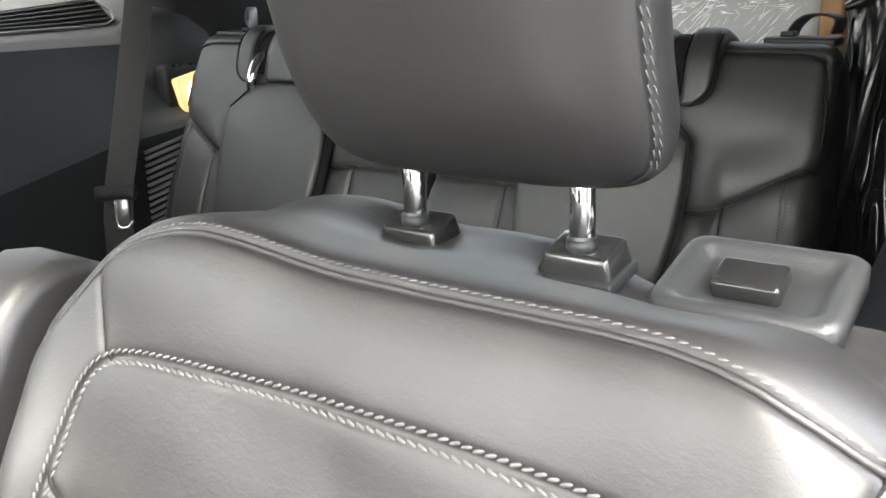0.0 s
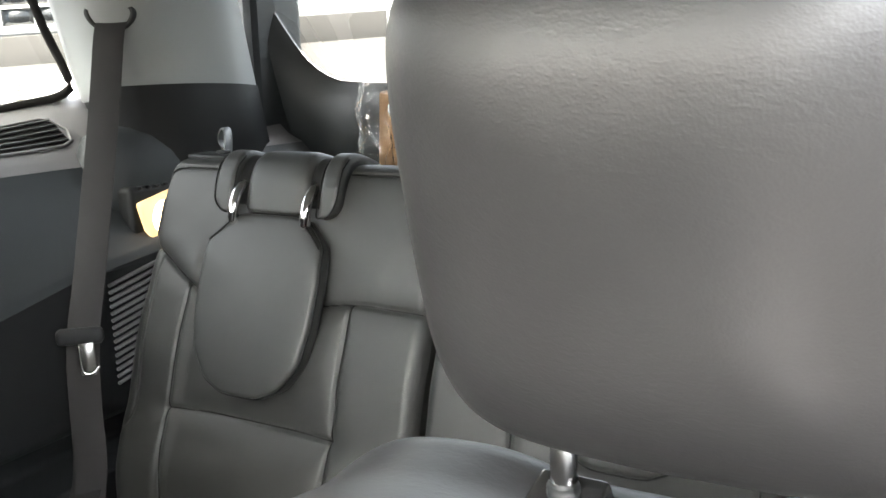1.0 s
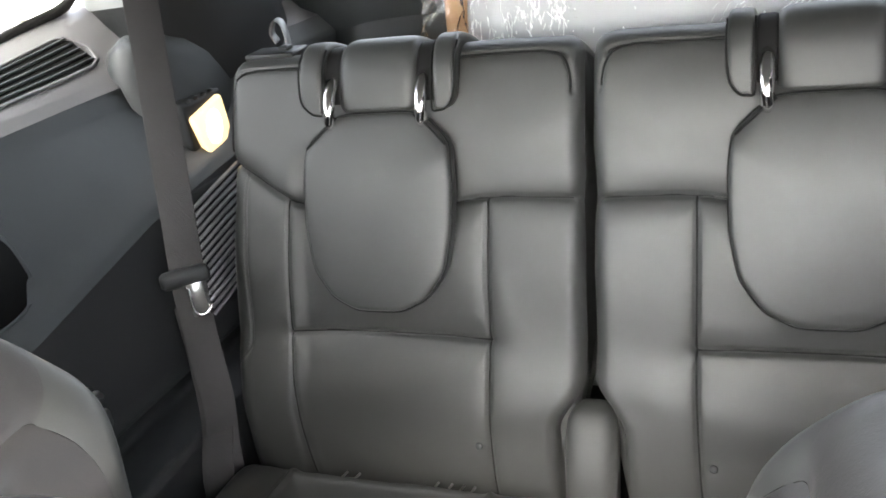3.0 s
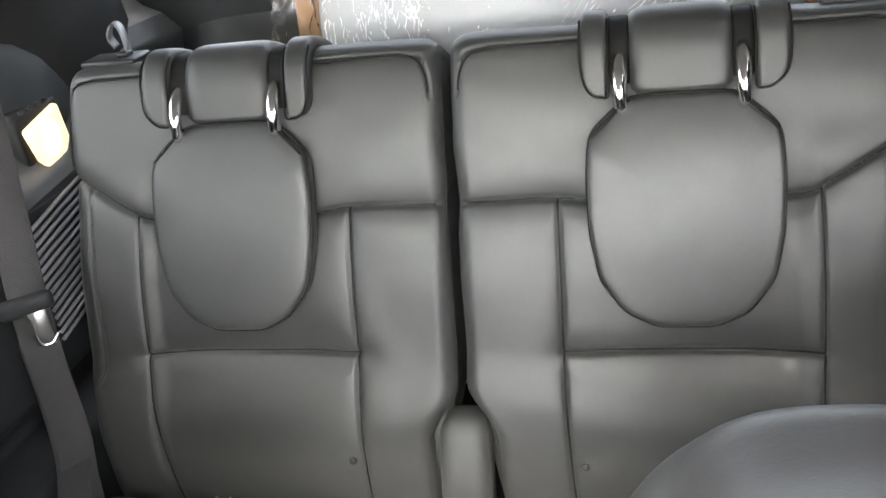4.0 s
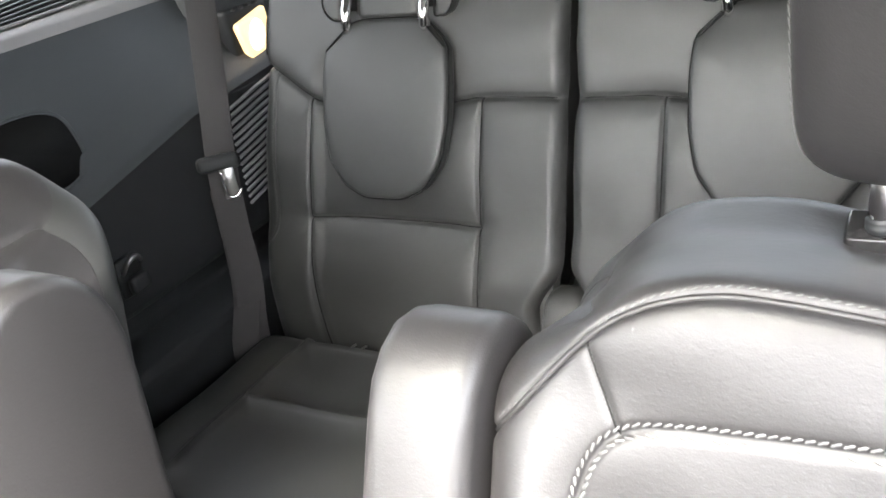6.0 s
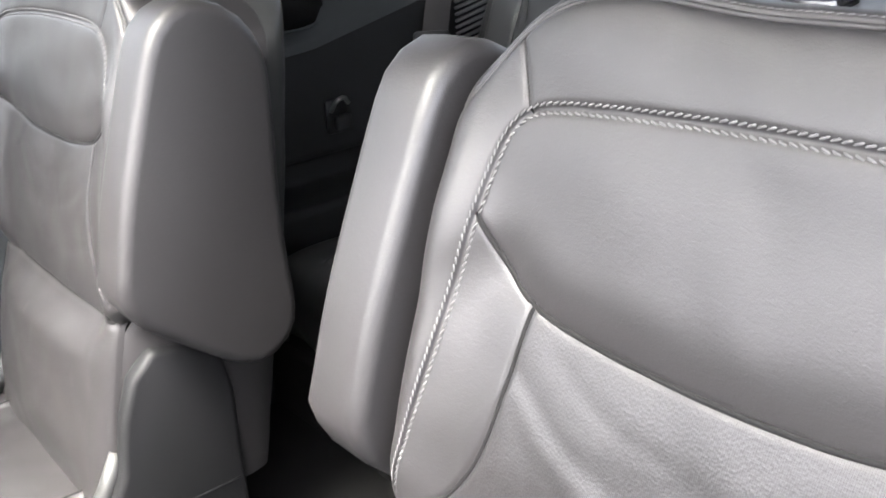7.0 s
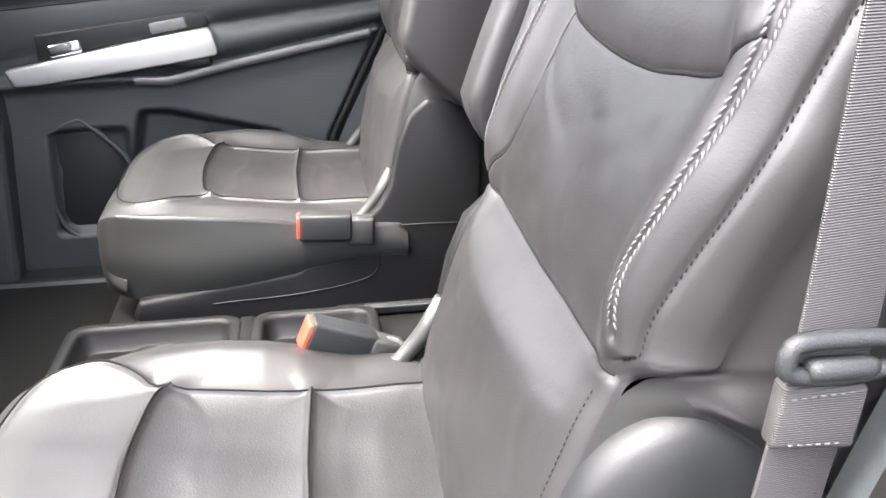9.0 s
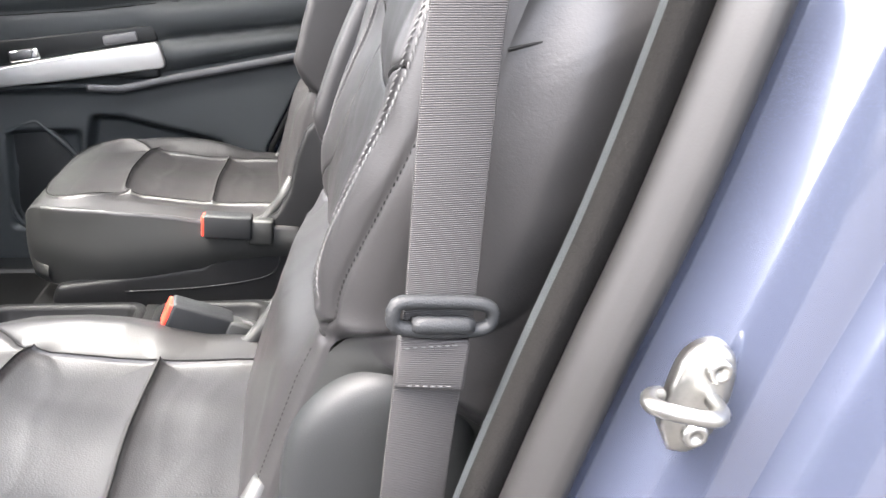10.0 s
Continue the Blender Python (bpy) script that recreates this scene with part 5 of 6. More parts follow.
for sgn in (-1, 1):
    p = spline([(sgn * .745, 1.53, .80), (sgn * .70, 1.545, .95), (sgn * .712, 1.50, 1.10), (sgn * .735, 1.43, 1.25), (sgn * .75, 1.36, 1.40)], 30)
    setting("tailgate_seal_" + ("left" if sgn > 0 else "right"), tube(p, .028, 10), RUBBER, "black rubber tailgate seal", True, "seal")
    setting("wall_rear_" + ("left" if sgn > 0 else "right"), rbox(min(sgn * .68, sgn * .88), max(sgn * .68, sgn * .88), 1.55, 1.72, .10, 1.44, .02, 2), TRIM, "plain dark rear corner", category="wall")
setting("wall_rear", rbox(-.70, .70, 1.68, 1.74, .02, .96, .02, 2), TRIM, "plain dark tailgate lower half", category="wall")

wiper = thing("rear_wiper", (-.18, 1.72, 1.04), "grey rear wiper resting along the foot of the rear window", "wiper")
wp = spline([(-.36, 1.738, 1.034), (-.30, 1.735, 1.048), (-.20, 1.732, 1.058), (-.10, 1.731, 1.060), (-.02, 1.733, 1.052)], 40)
part("blade", ribbon(wp, [(0, -.42, 1)] * 40, .028, .010, 40), LEDGE, wiper, "grey curved blade cover")
part("joint", rbox(-.1625, -.1595, 1.722, 1.730, 1.044, 1.074, 0, 1), PIPING, wiper)
part("arm", tube([(-.05, 1.740, 1.055), (.05, 1.742, 1.053), (.16, 1.744, 1.047)], .0035, 8, 20), PLASTIC, wiper)

# side glass over the ledge on both sides, roof rails and outer skin
for mir, side in ((1, "right"), (-1, "left")):
    y0 = .42 if mir > 0 else .66
    pane = setting("window_quarter_" + side, grid(lambda u, v: np.stack([-mir * (.845 - .16 * (v - 1.0)), u, v], -1), np.linspace(y0 + .03, 1.22, 2), np.linspace(.985, 1.36, 2)), PRIVACY, "tinted quarter window glass", category="window")
    setting("roof_rail_" + side, rbox(min(-mir * .70, -mir * .84), max(-mir * .70, -mir * .84), -1.35, 1.6, 1.33, 1.44, .03, 3), LINING, "pale grey roof side trim", category="ceiling")
    setting("window_gasket_" + side, tube([(-mir * .835, y0, .975), (-mir * .836, .8, .995), (-mir * .832, 1.1, 1.032), (-mir * .822, 1.195, 1.048), (-mir * .812, 1.205, 1.075), (-mir * .795, 1.15, 1.17), (-mir * .775, 1.09, 1.30)], .008, 8, 60), RUBBER, "black rubber window gasket", True, "gasket")
setting("wall_right_outer", rbox(-.99, -.955, -1.75, 1.70, -.20, .70, .015, 2), PAINT, "blue outer body side", category="wall")
setting("wall_right_quarter", rbox(-.93, -.88, .36, 1.70, .70, .985, .02, 2), PAINT, "blue outer body side under the quarter window", category="wall")
setting("wall_left_quarter", rbox(.885, .93, .62, 1.70, -.20, .985, .02, 2), PAINT, "blue outer body side", category="wall")
setting("wall_left_front", rbox(.885, .93, -1.75, -.62, -.20, .70, .02, 2), PAINT, "blue outer body side ahead of the door", category="wall")
setting("pillar_centre_right", prism([(-.62, -.10), (-.585, .30), (-.59, .60), (-.60, 1.0), (-.54, 1.40), (-.62, 1.40), (-.69, .90), (-.72, -.10)], -.88, -.80, "x", .02, 3), TRIM, "dark trim of the pillar ahead of the closed door", category="pillar")
setting("pillar_rear_door_right", prism([(.24, .70), (.30, .985), (.34, 1.40), (.45, 1.40), (.47, .985), (.44, .70)], -.87, -.80, "x", .015, 3), PALE, "pale grey pillar trim behind the closed door", category="pillar")
setting("sill_right", rbox(-.90, -.78, -.70, .40, -.14, -.03, .02, 3), SATIN, "black door sill plate", category="sill")

# ---- closed rear door across the car ----
door = thing("door_panel", (-.86, -.15, 0), "closed door with black padded roll, bright aluminium pull and speaker pocket", "car door")
tagged(door, kind="structure")


def rear_edge(z):
    return np.interp(z, [-.05, .26, .49, .64, .80], [.03, .10, .22, .27, .31])


def ledge_z(y):
    return np.interp(y, [-.7, -.305, -.235, -.13, .22, .35], [.395, .405, .402, .425, .493, .52])


def door_x(y, z):
    lz = ledge_z(y)
    seam = np.interp(y, [-.7, -.12, .25], [.44, .515, .558])
    top = np.interp(y, [-.7, -.29, .225, .35], [.545, .577, .642, .66])
    inset = step(-.20, -.10, y)
    x = -.868 + .012 * (z - .3)
    x = x + .022 * np.exp(-((z - lz) / .010) ** 2) + .012 * np.clip((lz - z) / .2, 0, 1) * step(-.2, .05, lz - z)
    roll1 = np.clip((z - lz - .012) / np.maximum(seam - lz - .012, .02), 0, 1)
    roll2 = np.clip((z - seam) / (top - seam), 0, 1)
    x = x + inset * .032 * np.sqrt(np.maximum(0, np.sin(np.pi * roll1))) + (.35 + .65 * inset) * .026 * np.sqrt(np.maximum(0, np.sin(np.pi * roll2)))
    x = x + .012 * step(0, .03, z - top)
    pocket = step(.0, .02, .300 - z + .05 * np.clip(y + .45, -1, 0)) * step(0, .02, z - .045) * step(0, .02, y + .535 - .06 * z) * step(0, .02, -.335 - .14 * np.clip(.30 - z, 0, .3) - y + .12 * np.clip(.3 - z, 0, .3))
    bin_ = step(0, .02, .335 - z - .25 * np.clip(y + .25, 0, .3)) * step(0, .02, z - .10) * step(0, .02, y + .325 + .25 * (.30 - z)) * step(0, .02, .0 - y)
    return x - .028 * pocket - .040 * bin_


def door_grid(u, v):
    y = -.70 + u * (rear_edge(v) + .70)
    return np.stack([door_x(y, v), y, v], -1)


me = grid(door_grid, np.linspace(0, 1, 130), np.linspace(-.04, .80, 120))
body = part("panel", me, TRIM, door, "charcoal door trim")
thick(body, .02, -1)
for z_of, nm in ((lambda y: np.interp(y, [-.7, -.12, .25], [.44, .515, .558]), "roll_seam"), (lambda y: np.interp(y, [-.7, -.29, .225, .35], [.545, .577, .642, .66]), "upper_seam")):
    ys = np.linspace(-.60 if nm[0] == "u" else -.13, .215, 70)
    line = np.stack([door_x(ys, z_of(ys)) + .0012, ys, z_of(ys)], 1)
    part(nm, tube(line, .0015, 6), PIPING, door)
    up = line + np.array([.004, 0, .006])
    up[:, 0] = door_x(ys, z_of(ys) + .007) + .0008
    part(nm + "_stitching", stitches([(up, np.tile([[1.0, 0, .2]], (70, 1)))], .004, .0012, .0062), DARK_THREAD, door)
pull = [(-.565, .437), (-.550, .402), (-.50, .404), (-.35, .421), (-.20, .442), (-.128, .453), (-.124, .462), (-.134, .505), (-.142, .511), (-.20, .503), (-.35, .477), (-.50, .448)]
strip = part("pull_trim", prism(pull, -.858, -.826, "x", .006, 3), SILVER, door, "wide brushed aluminium trim on the pull")
sharp(strip, 50)
part("pull_cup", rbox(-.862, -.838, -.27, -.14, .425, .452, .010, 3), SATIN, door, "dark pull recess")
sw = part("switch_plate", prism([(-.50, .452), (-.14, .513), (-.145, .548), (-.50, .505)], -.872, -.848, "x", .004, 2), SATIN, door, "black switch plate")
part("window_switch", rbox(-.86, -.840, -.262, -.185, .506, .528, .004, 2, Matrix.Rotation(radians(9), 4, "X")), LEDGE, door, "grey window switch")
part("door_handle", rbox(-.86, -.838, -.475, -.405, .462, .49, .006, 3, Matrix.Rotation(radians(9), 4, "X")), CHROME, door, "chrome release handle")
ly = np.linspace(-.31, .205, 60)
part("pull_ledge", ribbon(np.stack([door_x(ly, ledge_z(ly)) + .003, ly, ledge_z(ly) - .002], 1), [(.35, 0, 1)] * 60, .017, .006, 80), LEDGE, door, "mid-grey moulded ledge under the pull")
spk = [(-.518, .288), (-.46, .312), (-.43, .308), (-.355, .225), (-.37, .17), (-.43, .045), (-.505, .06), (-.53, .16)]
pp = spline(spk + [spk[0]], 80)[:-1]
part("speaker_rim", tube(np.stack([np.full(len(pp), -.868), pp[:, 0], pp[:, 1]], 1), .007, 8, closed=True), TRIM, door, "moulded rim of the speaker pocket")
part("speaker_grille", prism([tuple((p - np.array([-.45, .18])) * .92 + np.array([-.45, .18])) for p in pp[::2]], -.905, -.885, "x", .004, 2), SATIN, door, "black speaker grille")
part("door_seal", tube(np.stack([np.full(30, -.846), rear_edge(np.linspace(-.04, .75, 30)) + .012, np.linspace(-.04, .75, 30)], 1), .007, 8), PIPING, door, "black rubber door seal")
setting("pillar_foot_right", grid(lambda u, v: np.stack([-.842 + .03 * u + .05 * step(.5, 1, u), rear_edge(v) + .026 + u * .30, v], -1), np.linspace(0, 1, 14), np.linspace(.0, .80, 20)), TRIM, "charcoal trim behind the closed door", True, "pillar")
setting("window_door_right", grid(lambda u, v: np.stack([-.872 + .16 * (v - .80), u, v], -1), np.linspace(-.66, .32, 2), np.linspace(.80, 1.36, 2)), PRIVACY, "tinted window glass of the closed door", category="window")
setting("door_upper_right", rbox(-.90, -.85, -.70, .30, .69, .80, .02, 3), TRIM, "charcoal top edge of the closed door", category="door")

# ---- fittings on the closed side, by the third row ----
vent = thing("air_vent", (-.765, 1.0, .975), "long slotted air vent set in the window ledge", "air vent")
sl = lambda y: 1.003 + .119 * (y - .91)


def vent_at(t, y, lift=0.0):
    """A point on the ledge: t across it from the window side."""
    x = -.790 + .054 * t
    k = keys_at(y)[2:4]
    return (x, y, float(np.interp(x, k[:, 0], k[:, 1])) + lift)


rim = [vent_at(-.02, .62 + .5 * q, .002) for q in np.linspace(0, 1, 12)] + [vent_at(.15, 1.138, .002), vent_at(.5, 1.152, .002), vent_at(.9, 1.142, .002)] + [vent_at(1.04, 1.12 - .5 * q, .002) for q in np.linspace(0, 1, 12)]
part("vent_rim", tube(rim, .0030, 8), LEDGE, vent)
vb = [[vent_at(t, y, .0018) for t in (.02, .98)] for y in np.linspace(.62, 1.138, 16)]
part("vent_back", mesh("vent_back", [p for r in vb for p in r], [(2 * i, 2 * i + 1, 2 * i + 3, 2 * i + 2) for i in range(15)]), PIPING, vent, "dark vent opening", smooth=False)
for k in range(5):
    t = .12 + .19 * k
    part("vent_slat", tube([vent_at(t, .62 + .515 * q, .0035) for q in np.linspace(0, 1, 16)], .0022, 6), TRIM, vent)

grille = thing("side_grille", (-.60, 1.13, .68), "slatted black grille in the side panel beside the bench", "grille")
part("grille_back", rbox(-.606, -.598, 1.06, 1.235, .59, .775, .004, 2), SATIN, grille)
for k in range(15):
    z = .597 + .0118 * k
    part("grille_slat", tube([(-.594, 1.066, z - .012), (-.594, 1.15, z + .004), (-.594, 1.232, z + .018)], .0033, 6), LEDGE, grille)

lamp = thing("side_lamp", (-.65, 1.2, .83), "lit warm courtesy lamp in a black housing on the side trim", "lamp")
part("housing", rbox(-.668, -.622, 1.150, 1.262, .795, .895, .010, 3), SATIN, lamp, "black lamp housing")
part("lens", prism([(1.160, .868), (1.245, .885), (1.250, .83), (1.215, .788), (1.185, .782)], -.634, -.612, "x", .006, 3), LENS, lamp, "glowing warm lens")
a = np.linspace(0, 2 * np.pi, 24, endpoint=False)
part("bulb", fix_normals(rings([np.stack([np.full(24, -.620 + d), 1.206 + s * .020 * np.cos(a), .842 + s * .026 * np.sin(a) + s * .006 * np.cos(a)], 1) for s, d in ((1, .005), (.95, .010), (.75, .0125), (.4, .014), (.05, .0145))])), BULB, lamp, "white-hot glowing centre")
for k in range(4):
    part("clip", rbox(-.626, -.620, 1.168 + .02 * k, 1.177 + .02 * k, .890, .8955, .001, 1), SATIN, lamp)

hook = thing("cargo_hook", (-.59, .775, .60), "black folding bag hook with a bright edge", "hook")
part("plate", rbox(-.598, -.588, .755, .80, .565, .628, .005, 2), SATIN, hook)
part("hook_arm", tube([(-.588, .763, .606), (-.574, .766, .624), (-.570, .78, .630), (-.576, .792, .618)], .004, 8, 20), STEEL, hook, "bright hook edge")
part("hook_tongue", rbox(-.586, -.570, .762, .796, .572, .60, .006, 2), PLASTIC, hook)

recess = thing("cup_recess", (-.655, .72, .78), "dark oval storage recess in the side panel", "storage recess")
ang = np.linspace(0, 2 * np.pi, 40, endpoint=False)
lp = []
for s, dx in ((1.0, .002), (.97, .006), (.93, .005), (.90, .0028), (.02, .0028)):
    yy = .70 + .115 * s * np.sign(np.cos(ang)) * np.abs(np.cos(ang)) ** .6
    zz = .800 + .055 * s * np.sign(np.sin(ang)) * np.abs(np.sin(ang)) ** .6
    xx_ = np.interp(zz, [.728, .767, .90, .932], [-.606, -.640, -.688, -.70]) + dx
    lp.append(np.stack([xx_, yy, zz], 1))
part("recess_lip", fix_normals(rings(lp[:3], cap=False)), TRIM, recess)
# no real depth here: a flat black face gives the hollow's shade
part("recess_shade", fix_normals(rings(lp[2:])), PIPING, recess, "flat black face painted as the shade inside the recess")

belt = thing("seat_belt", (-.55, .95, .3), "charcoal seat belt hanging from the pillar slot", "seat belt", "seat belts")
part("webbing", ribbon([(-.64, 1.168, 1.170), (-.622, 1.140, 1.145), (-.600, 1.095, 1.02), (-.556, 1.005, .80), (-.535, .962, .70), (-.535, .953, .60), (-.537, .952, .50), (-.545, .945, .42), (-.55, .94, .30)],
                       [(.75, .66, 0)] * 9, .047, .0016, 90), BELT, belt)
part("webbing_back", ribbon([(-.541, .958, .66), (-.545, .958, .56), (-.548, .95, .47), (-.535, .905, .40), (-.53, .90, .31)], [(.8, .6, 0)] * 5, .045, .0016, 40), BELT, belt, "lower run of webbing")
tm = Matrix.Rotation(radians(41), 4, "Z")
part("slider", rbox(-.034, .034, -.010, .010, -.013, .013, .009, 3, tm, (-.535, .956, .705)), PLASTIC, belt, "black plastic slider")
part("tongue", rbox(-.011, .011, -.0015, .0015, -.026, .026, .001, 1, tm, (-.524, .957, .672)), STEEL, belt, "steel tongue")
part("tongue_edge", tube([(-.531, .950, .692), (-.526, .948, .655), (-.516, .957, .650), (-.510, .966, .66)], .0022, 8, 20), CHROME, belt)
slot = part("slot", fix_normals(rings([np.stack([-.640 + .036 * s * np.cos(ang) * .75 + o * .6, 1.166 + .036 * s * np.cos(ang) * .66 - o, 1.171 + .021 * s * np.sin(ang) + .010 * np.cos(ang) ** 2], 1) for s, o in ((1.15, .0), (1.1, .010), (.9, .012), (.85, .006), (.02, .005))])), SATIN, belt, "dark slot in the pillar")

# window label
label = thing("window_label", (-.838, 1.05, 1.05), "cream printed label stuck on the quarter window", "label")
lpts = spline([(1.04, 1.069), (1.10, 1.086), (1.165, 1.097), (1.205, 1.085), (1.220, 1.052), (1.19, 1.030), (1.14, 1.018), (1.09, 1.042)], 30)
part("sheet", mesh("sheet", np.stack([-(.8425 - .16 * (lpts[:, 1] - 1.0)), lpts[:, 0], lpts[:, 1]], 1), [tuple(range(30))]), STICKER, label, smooth=False)
for k in range(4):
    yy, zz = 1.085 + .006 * (k % 2), 1.043 + .008 * k
    part("print_bar", rbox(-.0005, .0005, -.008 + .002 * k, .008, -.0014, .0014, 0, 1, None, (-(.8405 - .16 * (zz - 1.0)), yy + .03, zz)), INK, label, smooth=False)

# ---- load space: film-wrapped board and black bag ----
board = thing("wrapped_board", (.1, 1.40, .27), "tall silver foam board wrapped in crinkled clear plastic film", "parcel")


def crinkle(x, z, k):
    return .006 * np.sin(41 * x + 9 * np.sin(23 * z + k)) * np.sin(37 * z - 15 * x + k) + .004 * np.sin(113 * x + 61 * z + 5 * np.sin(40 * x)) * np.cos(87 * z)


def board_top(x):
    return 1.058 + .014 * np.sin(2.2 * x + .9) - .03 * step(-.17, -.24, x) - .02 * step(.30, .46, x)


def board_f(u, v):
    x = -.232 + u * .672
    top = board_top(x)
    front = np.clip(v, 0, 1)
    over = np.clip(v - 1, 0, 1)
    z = .30 + front * (top - .024 - .30) + .030 * over + .008 * np.sin(over * np.pi)
    y = 1.372 + .020 * front ** 6 + over * .17 + .014 * np.exp(-((z - (top - .06)) / .012) ** 2) * .4
    return np.stack([x + 0 * v, y, z], -1)


bd = part("board", grid(board_f, np.linspace(0, 1, 60), np.concatenate([np.linspace(0, 1, 50), np.linspace(1.05, 2, 12)])), FOAM, board, "silver-grey foam sheet")
thick(bd, .008, 1)


def film_f(u, v):
    p = board_f(np.clip(u, 0, 1), v)
    x, z = p[..., 0], p[..., 2]
    tri = lambda q: np.abs((q % 1.0) - .5)
    warp = .35 * np.sin(17 * x + 5 * z) + .3 * np.sin(29 * z - 8 * x)
    patch = .35 + .65 * step(-.2, .5, np.sin(9 * x + 2 * np.sin(11 * z)) * np.sin(13 * z + 5 * x))
    crease = .22 * (1 - .85 * step(.88, 1.0, v)) * patch * (.010 * tri(22 * (x + .7 * z) + warp) + .008 * tri(31 * (x - .9 * z) + 1.7 * warp) + .005 * tri(55 * x + 14 * z + 2.3 * warp) + .004 * tri(70 * z + 12 * x - 2 * warp))
    c = crease + .10 * np.abs(crinkle(x, z, 1.3)) * (1 - .7 * step(.88, 1.0, v)) + .0008 * patch * (1 + np.sin(190 * x + 9 * np.sin(14 * z + 6 * x)) * step(.6, .85, np.minimum(v, 1)))
    streak = .002 * patch * np.maximum(0, np.sin(48 * (x + .8 * z) + 4 * np.sin(11 * x + 3 * z) + 5 * np.sin(9 * z - 4 * x))) ** 8
    return p + np.stack([0 * x, -(c + streak + .003), .6 * c + .011 * np.clip((v - 1) * 8, 0, 1)], -1)


part("film", grid(film_f, np.linspace(0, 1, 300), np.concatenate([np.linspace(0, 1, 200), np.linspace(1.02, 2, 20)])), FILM, board, "crinkled clear film", smooth=False)
# white base colour stands in for sky reflected in the film's folds
FILM_GLINT = material("white_film_glint", (0.80, 0.82, 0.83), 0.3, stain=0.02)


def film_glints(seed):
    """White slivers standing off the sheet as painted glints of its folds, in clusters along its upper bend and its
    edges.
    """
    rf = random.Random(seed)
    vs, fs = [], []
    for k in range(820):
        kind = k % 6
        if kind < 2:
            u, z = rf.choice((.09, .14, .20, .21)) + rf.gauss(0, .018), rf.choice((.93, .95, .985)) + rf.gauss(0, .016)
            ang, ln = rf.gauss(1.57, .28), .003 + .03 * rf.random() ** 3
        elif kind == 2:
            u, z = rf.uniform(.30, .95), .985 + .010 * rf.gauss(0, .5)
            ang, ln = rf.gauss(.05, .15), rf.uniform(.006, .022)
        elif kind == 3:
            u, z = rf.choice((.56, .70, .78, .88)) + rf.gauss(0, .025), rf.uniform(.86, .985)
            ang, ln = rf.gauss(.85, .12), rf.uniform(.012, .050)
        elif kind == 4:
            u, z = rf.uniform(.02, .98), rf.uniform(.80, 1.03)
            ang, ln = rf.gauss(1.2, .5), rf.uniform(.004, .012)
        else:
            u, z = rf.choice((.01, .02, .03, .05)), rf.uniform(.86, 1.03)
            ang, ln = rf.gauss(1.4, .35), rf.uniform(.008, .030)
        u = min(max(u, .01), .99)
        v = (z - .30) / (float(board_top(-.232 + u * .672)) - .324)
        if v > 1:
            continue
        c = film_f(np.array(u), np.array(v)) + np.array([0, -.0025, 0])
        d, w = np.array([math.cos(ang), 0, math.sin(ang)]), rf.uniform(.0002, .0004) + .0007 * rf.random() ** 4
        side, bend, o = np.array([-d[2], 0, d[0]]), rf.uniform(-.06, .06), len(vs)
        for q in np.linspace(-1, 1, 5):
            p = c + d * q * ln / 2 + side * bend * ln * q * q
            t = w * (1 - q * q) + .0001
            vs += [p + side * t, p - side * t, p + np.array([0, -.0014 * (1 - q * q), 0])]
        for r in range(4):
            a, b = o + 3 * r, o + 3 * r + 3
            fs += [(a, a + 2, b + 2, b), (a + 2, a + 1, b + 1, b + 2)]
    return mesh("film_glints", vs, fs)


part("film_glints", film_glints(11), FILM_GLINT, board, "white slivers painted as glints on the folds of the film")["kind"] = "stuff"
part("edge_card", rbox(-.280, -.246, 1.366, 1.45, .28, 1.045, .006, 2, Matrix.Rotation(radians(3), 4, "Y")), CARD, board, "brown cardboard edge strip")
part("edge_card", rbox(.442, .474, 1.365, 1.45, .28, 1.025, .006, 2), CARD, board, "brown cardboard edge strip")


def edge_film(u, v):
    a = u * 2.6 - 1.3
    z = .40 + v * .67
    r = .036 + .010 * np.sin(31 * z + 5 * u) * np.sin(47 * z - 9 * u) + .006 * np.sin(90 * z + 20 * u) + .004 * np.abs(np.sin(140 * z - 33 * u))
    return np.stack([-.258 + r * np.sin(a), 1.362 - r * .35 * np.cos(a) - .002, z + .008 * np.sin(25 * u)], -1)


part("edge_film", grid(edge_film, np.linspace(0, 1, 50), np.linspace(0, 1, 140)), FILM, board, "crinkled film over the cardboard edge", smooth=False)

bag = thing("plastic_bag", (.56, 1.28, .27), "crumpled glossy black plastic bag beside the bench", "bag")


def bag_f(u, v):
    a = u * 2 * np.pi
    z = .28 + v * .76
    r = 1 - .25 * round_off((v - .75) / .25) + .10 * np.sin(5 * a + 9 * v) * np.sin(13 * v + a) + .06 * np.sin(11 * a - 17 * v + 2 * np.sin(7 * a)) + .035 * np.sin(23 * a + 31 * v)
    return np.stack([.560 + .066 * r * np.cos(a), 1.31 + .095 * r * np.sin(a), z], -1)


part("bag_body", fix_normals(grid(bag_f, np.linspace(0, 1, 130), np.concatenate([np.linspace(0, .995, 110)]))), BAG, bag)
part("bag_tie", tube([(.50, 1.225, .985), (.53, 1.235, 1.0), (.555, 1.25, 1.03), (.585, 1.26, 1.015), (.60, 1.27, 1.04)], [.004, .012, .018, .014, .02], 8, 40), BAG, bag, "twisted neck of the bag")
part("bag_fold", tube([(.515, 1.20, .72), (.53, 1.19, .82), (.545, 1.195, .92), (.552, 1.21, .98)], [.004, .009, .008, .004], 7, 40), BAG, bag)

